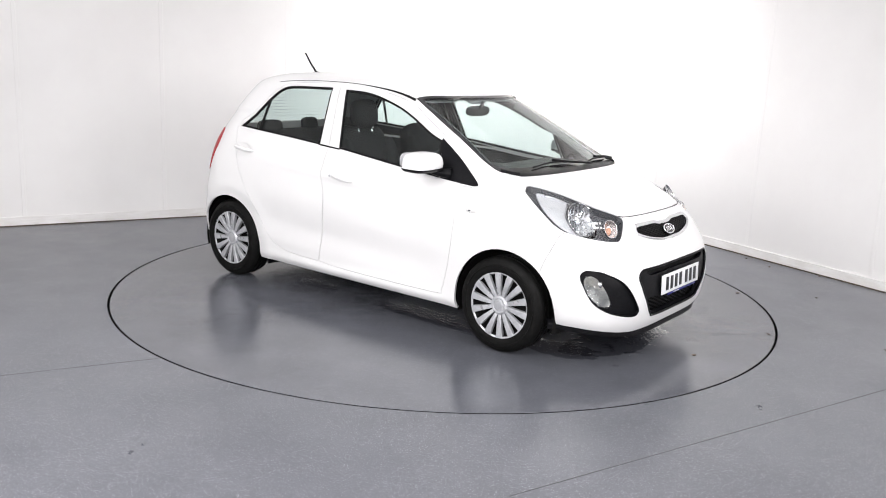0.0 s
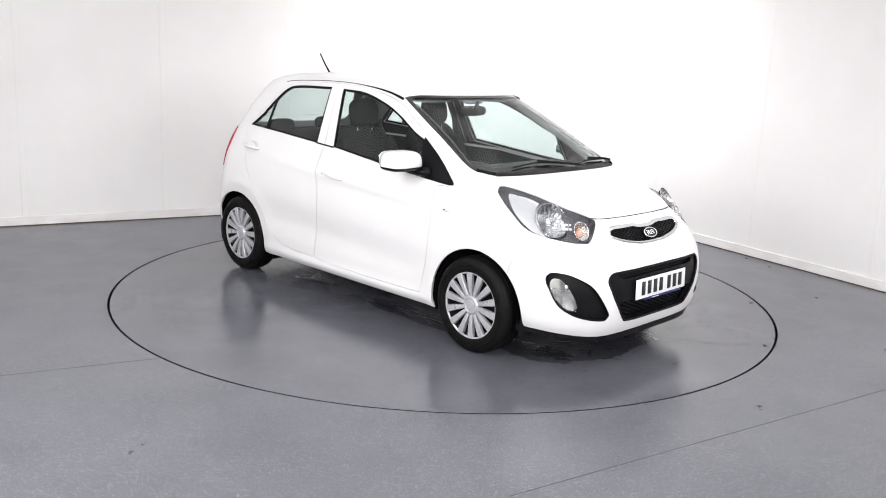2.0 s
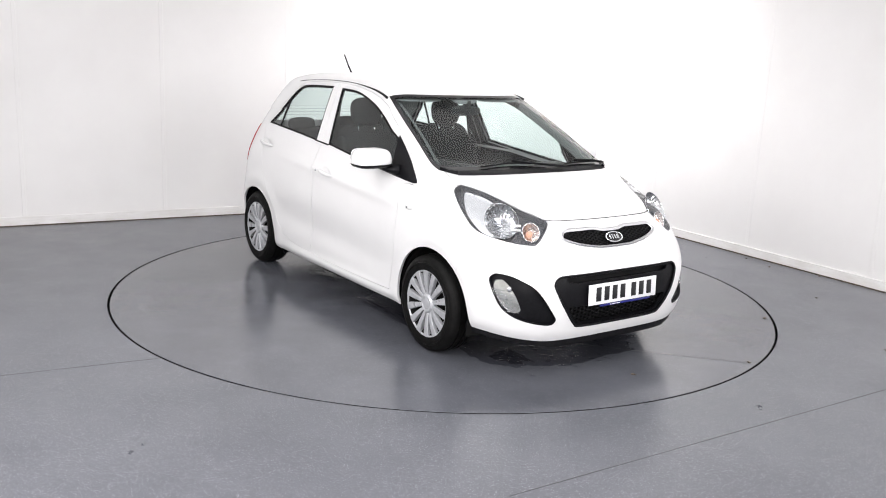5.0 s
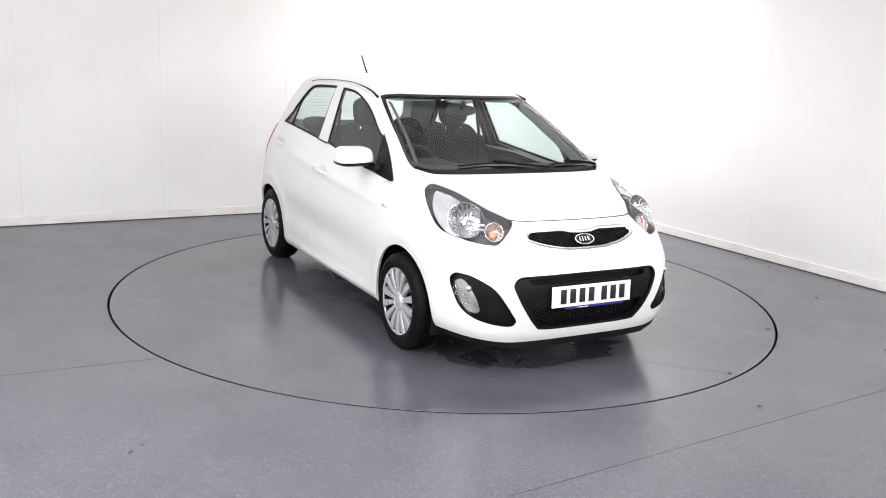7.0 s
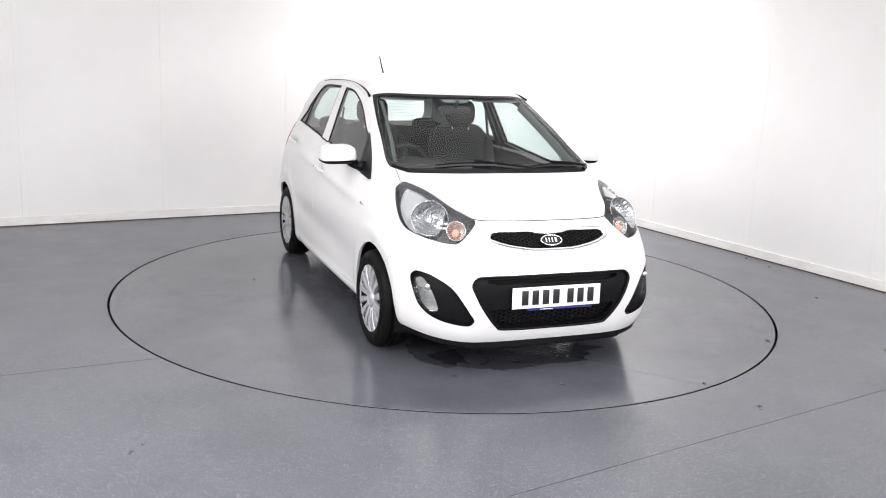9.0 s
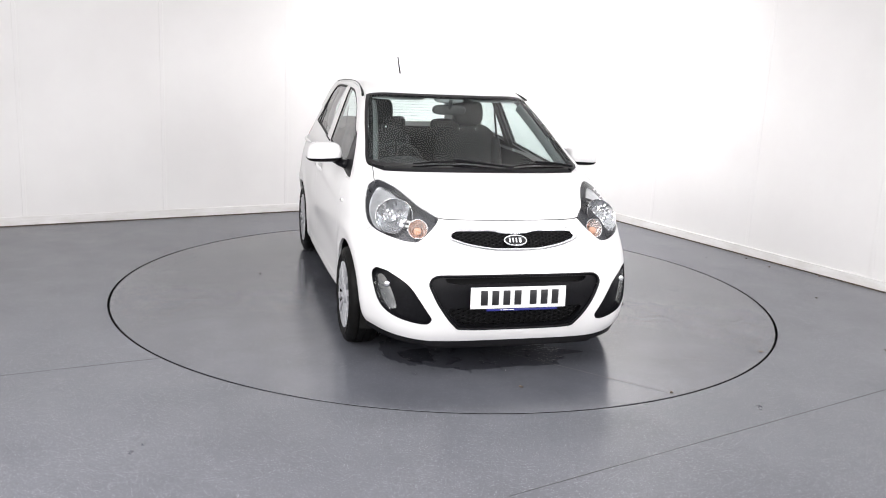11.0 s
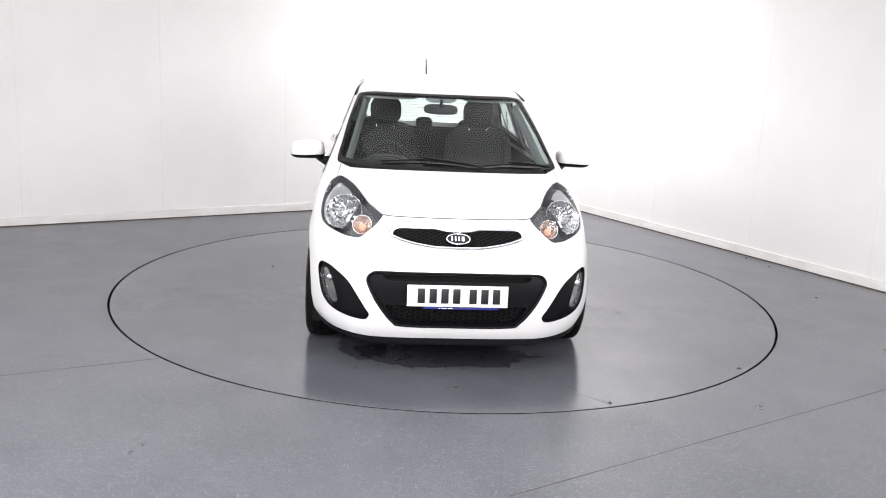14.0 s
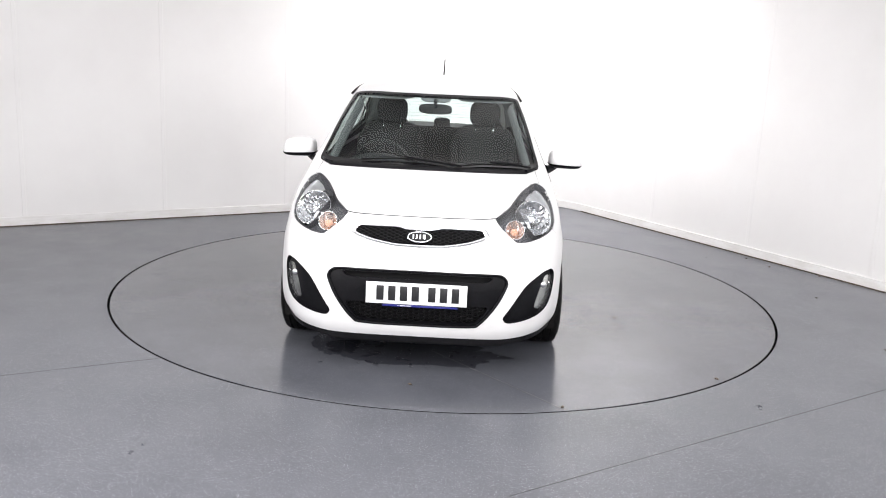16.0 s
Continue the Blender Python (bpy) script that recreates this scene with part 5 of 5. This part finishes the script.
def build_cabin(car):
    for y in (-0.345, 0.345):
        seat = build_seat("front_seat", -0.08, y, car, 0.49)
        build_headrest(seat, -0.245, 0, 1.238, (0.115, 0.228, 0.195))
    bench = build_seat("rear_seat", -0.93, 0, car, 1.20, front=False)
    for y, z in ((-0.40, 1.075), (0.40, 1.075), (0.0, 1.085)):
        build_headrest(bench, -0.29, y, z, (0.09, 0.22 if y else 0.14, 0.10), posts=False)
    # dashboard: top roll, lower fascia, a pale decor line and vents
    bm = bmesh.new()
    sections = [(0.45, 0.62), (0.42, 0.74), (0.42, 0.86), (0.46, 0.935), (0.54, 0.965), (0.70, 0.972), (0.90, 0.975), (1.08, 0.980), (1.12, 0.95)]
    rows = []
    for y in np.linspace(-0.66, 0.66, 41):
        hood = 0.045 * math.exp(-(((y + 0.345) / 0.15) ** 4))
        rows.append([bm.verts.new((x + (0.03 * math.cos(y * 2.2)) - 0.10 * (abs(y) / 0.66) ** 4 * (x > 0.85), y, z + hood * (0.45 < x < 0.75))) for x, z in sections])
    for a, b in zip(rows, rows[1:]):
        for j in range(len(sections) - 1):
            bm.faces.new((a[j], b[j], b[j + 1], a[j + 1]))
    bmesh.ops.recalc_face_normals(bm, faces=bm.faces)
    dash = part("dashboard", bm, CABIN, car, "charcoal moulded dashboard", angle=50)
    bm = bmesh.new()
    add_tube(bm, [(0.425 + 0.03 * math.cos(y * 2.2), y, 0.925 - 0.05 * math.exp(-((y / 0.14) ** 2))) for y in np.linspace(-0.10, 0.62, 30)], 0.006, 6)
    part("decor_line", bm, SILVER, dash, "thin silver decor line")
    bm = bmesh.new()
    m = pose(0.33, -0.345, 0.905, 0, -66, 0)
    add_tube(bm, [m @ Vector((0.182 * math.cos(a), 0.182 * math.sin(a), 0)) for a in np.linspace(0, 2 * math.pi, 48, endpoint=False)], 0.0155, 10, closed=True)
    wheel = part("steering_wheel", bm, CABIN, car, "dark grey steering wheel")
    bm = bmesh.new()
    soft_box(bm, (0.15, 0.17, 0.055), (0, 0, -0.012), 3.0, 10, 24)
    bmesh.ops.transform(bm, matrix=m, verts=bm.verts)
    part("hub", bm, CABIN, wheel)
    for a in (0.35, math.pi - 0.35, -math.pi / 2):
        bm = bmesh.new()
        d = Vector((math.sin(a) * -1, math.cos(a), 0))
        add_tube(bm, [m @ (d * 0.06), m @ (d * 0.178)], 0.015, 8)
        part("spoke", bm, CABIN, wheel)
    bm = bmesh.new()
    add_tube(bm, [m @ Vector((0, 0, -0.02)), (0.55, -0.345, 0.80)], 0.04, 12)
    part("column", bm, CABIN, wheel)
    soft_part("interior_mirror", (0.035, 0.225, 0.068), (0.385, 0.0, 1.300), CABIN, car, 3.2, pose(0, 0, 0, 0, 12, -6), "black interior mirror")
    bm = bmesh.new()
    add_tube(bm, [(0.395, 0.0, 1.31), (0.42, 0, 1.345), (0.425, 0, 1.365)], 0.012, 8)
    part("mirror_stalk", bm, CABIN, car)
    soft_part("sensor_console", (0.09, 0.20, 0.035), (0.36, 0.0, 1.372), HEADLINING, car, 3.2, pose(0, 0, 0, 0, 25, 0))
    for y in (-0.33, 0.33):
        soft_part("sun_visor", (0.14, 0.36, 0.016), (0.285, y, 1.375), HEADLINING, car, 4.0, pose(0, 0, 0, 0, 14, 0), "pale grey folded sun visor")
    soft_part("parcel_shelf", (0.32, 1.08, 0.03), (-1.38, 0, 1.00), CABIN, car, 5.0, None, "charcoal parcel shelf")
    soft_part("centre_console", (0.60, 0.17, 0.26), (0.22, 0, 0.50), CABIN, car, 5.0)
    bm = bmesh.new()
    add_tube(bm, [(0.25, 0, 0.60), (0.23, 0, 0.72)], 0.012, 8)
    soft_box(bm, (0.05, 0.05, 0.07), (0.23, 0, 0.74), 2.4, 8, 14)
    part("gear_lever", bm, CABIN, car)
    # pale linings of the windscreen pillars
    for s in (-1, 1):
        bm = bmesh.new()
        rows = []
        for v in np.linspace(0.02, 0.93, 14):
            edge = 0.628 - 0.118 * v
            rows.append([bm.verts.new(on_screen(-edge + d, float(v), h)) for d, h in ((0.0, -0.022), (0.014, -0.026), (0.022, -0.034), (0.024, -0.070))])
        for a, b in zip(rows, rows[1:]):
            for j in range(3):
                bm.faces.new((a[j], b[j], b[j + 1], a[j + 1]))
        part("pillar_trim", mirror_bm(bm, s), PILLAR_GREY, car, "grey windscreen pillar lining", angle=60)
    # seat belts on the centre pillars
    for s in (-1, 1):
        bm = bmesh.new()
        rows = []
        for t in np.linspace(0, 1, 16):
            p = Vector((-0.33 + 0.02 * t, s * (0.555 + 0.085 * t), 1.26 - 0.62 * t))
            rows.append([bm.verts.new(p + Vector((d, 0, 0))) for d in (-0.023, 0.023)])
        for a, b in zip(rows, rows[1:]):
            bm.faces.new((a[0], a[1], b[1], b[0]))
        part("seat_belt", bm, FABRIC, car, "black webbing seat belt")


# ---- the floor's small things ----


def rippled(m, scale, strength):
    """Small waves on a sheet of water."""
    n = node(m, "ShaderNodeTexNoise", Scale=scale, Detail=2.0)
    wire(m, node(m, "ShaderNodeTexCoord"), "Object", n, "Vector")
    bump = node(m, "ShaderNodeBump", Strength=strength, Distance=0.01)
    wire(m, n, "Fac", bump, "Height")
    for other in [k for k in m.node_tree.nodes if k.type == "BSDF_GLOSSY"]:
        wire(m, bump, "Normal", other, "Normal")
    return m


WATER = rippled(glass_material("shallow_water", (0.90, 0.90, 0.92), 0.0, 0.03), 38.0, 0.5)
# water film whose dark tint also paints in shade under the car
WET_SHADE = rippled(glass_material("wet_shade_film", (0.72, 0.72, 0.74), 0.05), 45.0, 0.4)


def blob(bm, cx, cy, rx, ry, z, seed, turn=0.0, n=34, fray=1.0):
    """A flat irregular film with a thin rounded rim."""
    c, s = math.cos(turn), math.sin(turn)
    rows = []
    for k, (scale, h) in enumerate(((1.0, 0.0002), (0.93, 0.0011), (0.70, 0.0019))):
        row = []
        for i in range(n):
            a = 2 * math.pi * i / n
            w = 1 + 0.26 * noise.noise(Vector((math.cos(a) * 1.6 + seed, math.sin(a) * 1.6, seed * 0.7))) + 0.18 * fray * noise.noise(Vector((math.cos(a) * 4 + seed, math.sin(a) * 5, 3.0))) + 0.07 * fray * noise.noise(Vector((math.cos(a) * 13 + seed, math.sin(a) * 13, 7.0)))
            x, y = rx * w * scale * math.cos(a), ry * w * scale * math.sin(a)
            row.append(bm.verts.new((cx + c * x - s * y, cy + s * x + c * y, z + h)))
        rows.append(row)
    for a, b in zip(rows, rows[1:]):
        for i in range(n):
            bm.faces.new((a[i], a[(i + 1) % n], b[(i + 1) % n], b[i]))
    mid = bm.verts.new((cx, cy, z + 0.0023))
    for i in range(n):
        bm.faces.new((mid, rows[-1][i], rows[-1][(i + 1) % n]))


def build_floor_marks(table):
    """Seams of the vinyl, wet drips and shade-darkened water under the car, and small litter."""
    floor_seam("seam", (1.40, -0.03), (2.17, 0.66), 0.006, table)
    floor_ob = bpy.data.objects["floor"]
    floor_seam("seam", (0.29, -3.07), (4.2, -0.52), 0.006, floor_ob)
    floor_seam("seam", (-1.49, -1.73), (-4.3, -3.2), 0.006, floor_ob)
    # broad films: partly water, partly the car's shade put into the tint
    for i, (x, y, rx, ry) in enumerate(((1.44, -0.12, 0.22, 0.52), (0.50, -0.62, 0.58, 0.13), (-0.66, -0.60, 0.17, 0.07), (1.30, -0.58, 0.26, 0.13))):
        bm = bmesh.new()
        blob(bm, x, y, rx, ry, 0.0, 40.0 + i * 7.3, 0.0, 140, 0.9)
        part("wet_shade_film", bm, WET_SHADE, table, "film of water on the vinyl, tinted dark to deepen the car's shade")
    rng = random.Random(4)
    for i in range(96):
        t = rng.random()
        if t < 0.36:
            x, y = rng.uniform(-0.05, 1.0), -0.68 + rng.gauss(0, 0.055)
            rx, ry, turn = rng.uniform(0.03, 0.16), rng.uniform(0.004, 0.014), rng.gauss(0, 0.16)
        elif t < 0.50:
            x, y = rng.uniform(-0.86, -0.46), -0.60 + rng.gauss(0, 0.045)
            rx, ry, turn = rng.uniform(0.02, 0.09), rng.uniform(0.005, 0.015), rng.gauss(0, 0.3)
        else:
            x, y = rng.uniform(1.20, 1.72), rng.triangular(-0.70, 0.40, -0.35)
            rx, ry, turn = rng.uniform(0.008, 0.040), rng.uniform(0.005, 0.016), rng.uniform(-1.2, 1.2)
        bm = bmesh.new()
        blob(bm, x, y, rx, ry, 0.0016 + 0.0002 * (i % 7), i * 3.1, turn)
        part("wet_patch", bm, WATER, table, "thin drips of water")
    # crumbs of dry litter on the turntable and beside the wall
    crumbs = [((2.14, 0.65), table), ((0.55, 1.155), table), ((-0.52, -1.28), table), ((1.95, -0.11), table), ((1.62, 1.54), table)]
    loose = [(3.11, 0.92), (2.74, -1.0), (2.69, 1.49), (2.79, 1.19), (2.80, 0.21)]
    for i, (p, parent) in enumerate(crumbs):
        part("litter_crumb", crumb(p, i), DIRT, parent, "small dark crumb of dirt")
    for i, p in enumerate(loose):
        tagged(part("litter_crumb", crumb(p, i + 9), DIRT), "small dark dry leaf fragment on the floor", "litter", "litter on the floor")


def crumb(p, seed):
    bm = bmesh.new()
    rng = random.Random(seed)
    soft_box(bm, (0.028, 0.014, 0.007), (p[0], p[1], 0.0037), 2.2, 6, 10, pose(0, 0, 0, 0, 0, rng.uniform(0, 180)))
    for v in bm.verts:
        v.co.x += rng.gauss(0, 0.002)
        v.co.y += rng.gauss(0, 0.002)
    return bm


def build_unseen_panels():
    """Lamp housings round the added light panels, all out of view."""
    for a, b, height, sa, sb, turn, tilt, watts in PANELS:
        t = thing("unseen_panel", "flat white light panel, added out of view and hung from the ceiling", "light", panel_pose(a, b, height, turn, tilt), group="studio light panels")
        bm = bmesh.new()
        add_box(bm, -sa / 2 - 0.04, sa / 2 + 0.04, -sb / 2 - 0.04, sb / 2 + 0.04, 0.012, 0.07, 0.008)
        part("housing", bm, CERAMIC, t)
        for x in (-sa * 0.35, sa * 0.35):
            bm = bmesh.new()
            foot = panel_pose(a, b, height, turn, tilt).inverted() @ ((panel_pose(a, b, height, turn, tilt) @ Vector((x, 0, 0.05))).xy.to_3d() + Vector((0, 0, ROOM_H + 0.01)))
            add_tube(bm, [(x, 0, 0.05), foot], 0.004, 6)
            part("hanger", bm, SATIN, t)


build_headlamps(car, cut["headlamp"])
build_fog_lamps(car, cut["fog"])
build_grilles(car, cut)
build_plate(car, 1.9085, 0.444, 1, PLATE_WHITE)
build_mirrors(car)
build_side_trim(car)
build_wipers(car)
build_bonnet_gap(car)
build_rear(car, cut)
build_cabin(car)
build_floor_marks(turntable)
build_unseen_panels()


def turned(t, off=(0.0, 0.0)):
    """The turntable's turn at t seconds, and the place on it of something set off from its centre."""
    a = radians(-37.17 - 3.37 * t)
    return pose(off[0] * math.cos(a) - off[1] * math.sin(a), off[0] * math.sin(a) + off[1] * math.cos(a), 0, 0, 0, math.degrees(a))


def motions():
    for ob, off in RIDERS:
        walk(ob, [(float(t), turned(t, off)) for t in range(17)])


RIDERS = [(turntable, (0.0, 0.0)), (car, (-0.091, -0.104))]
motions()
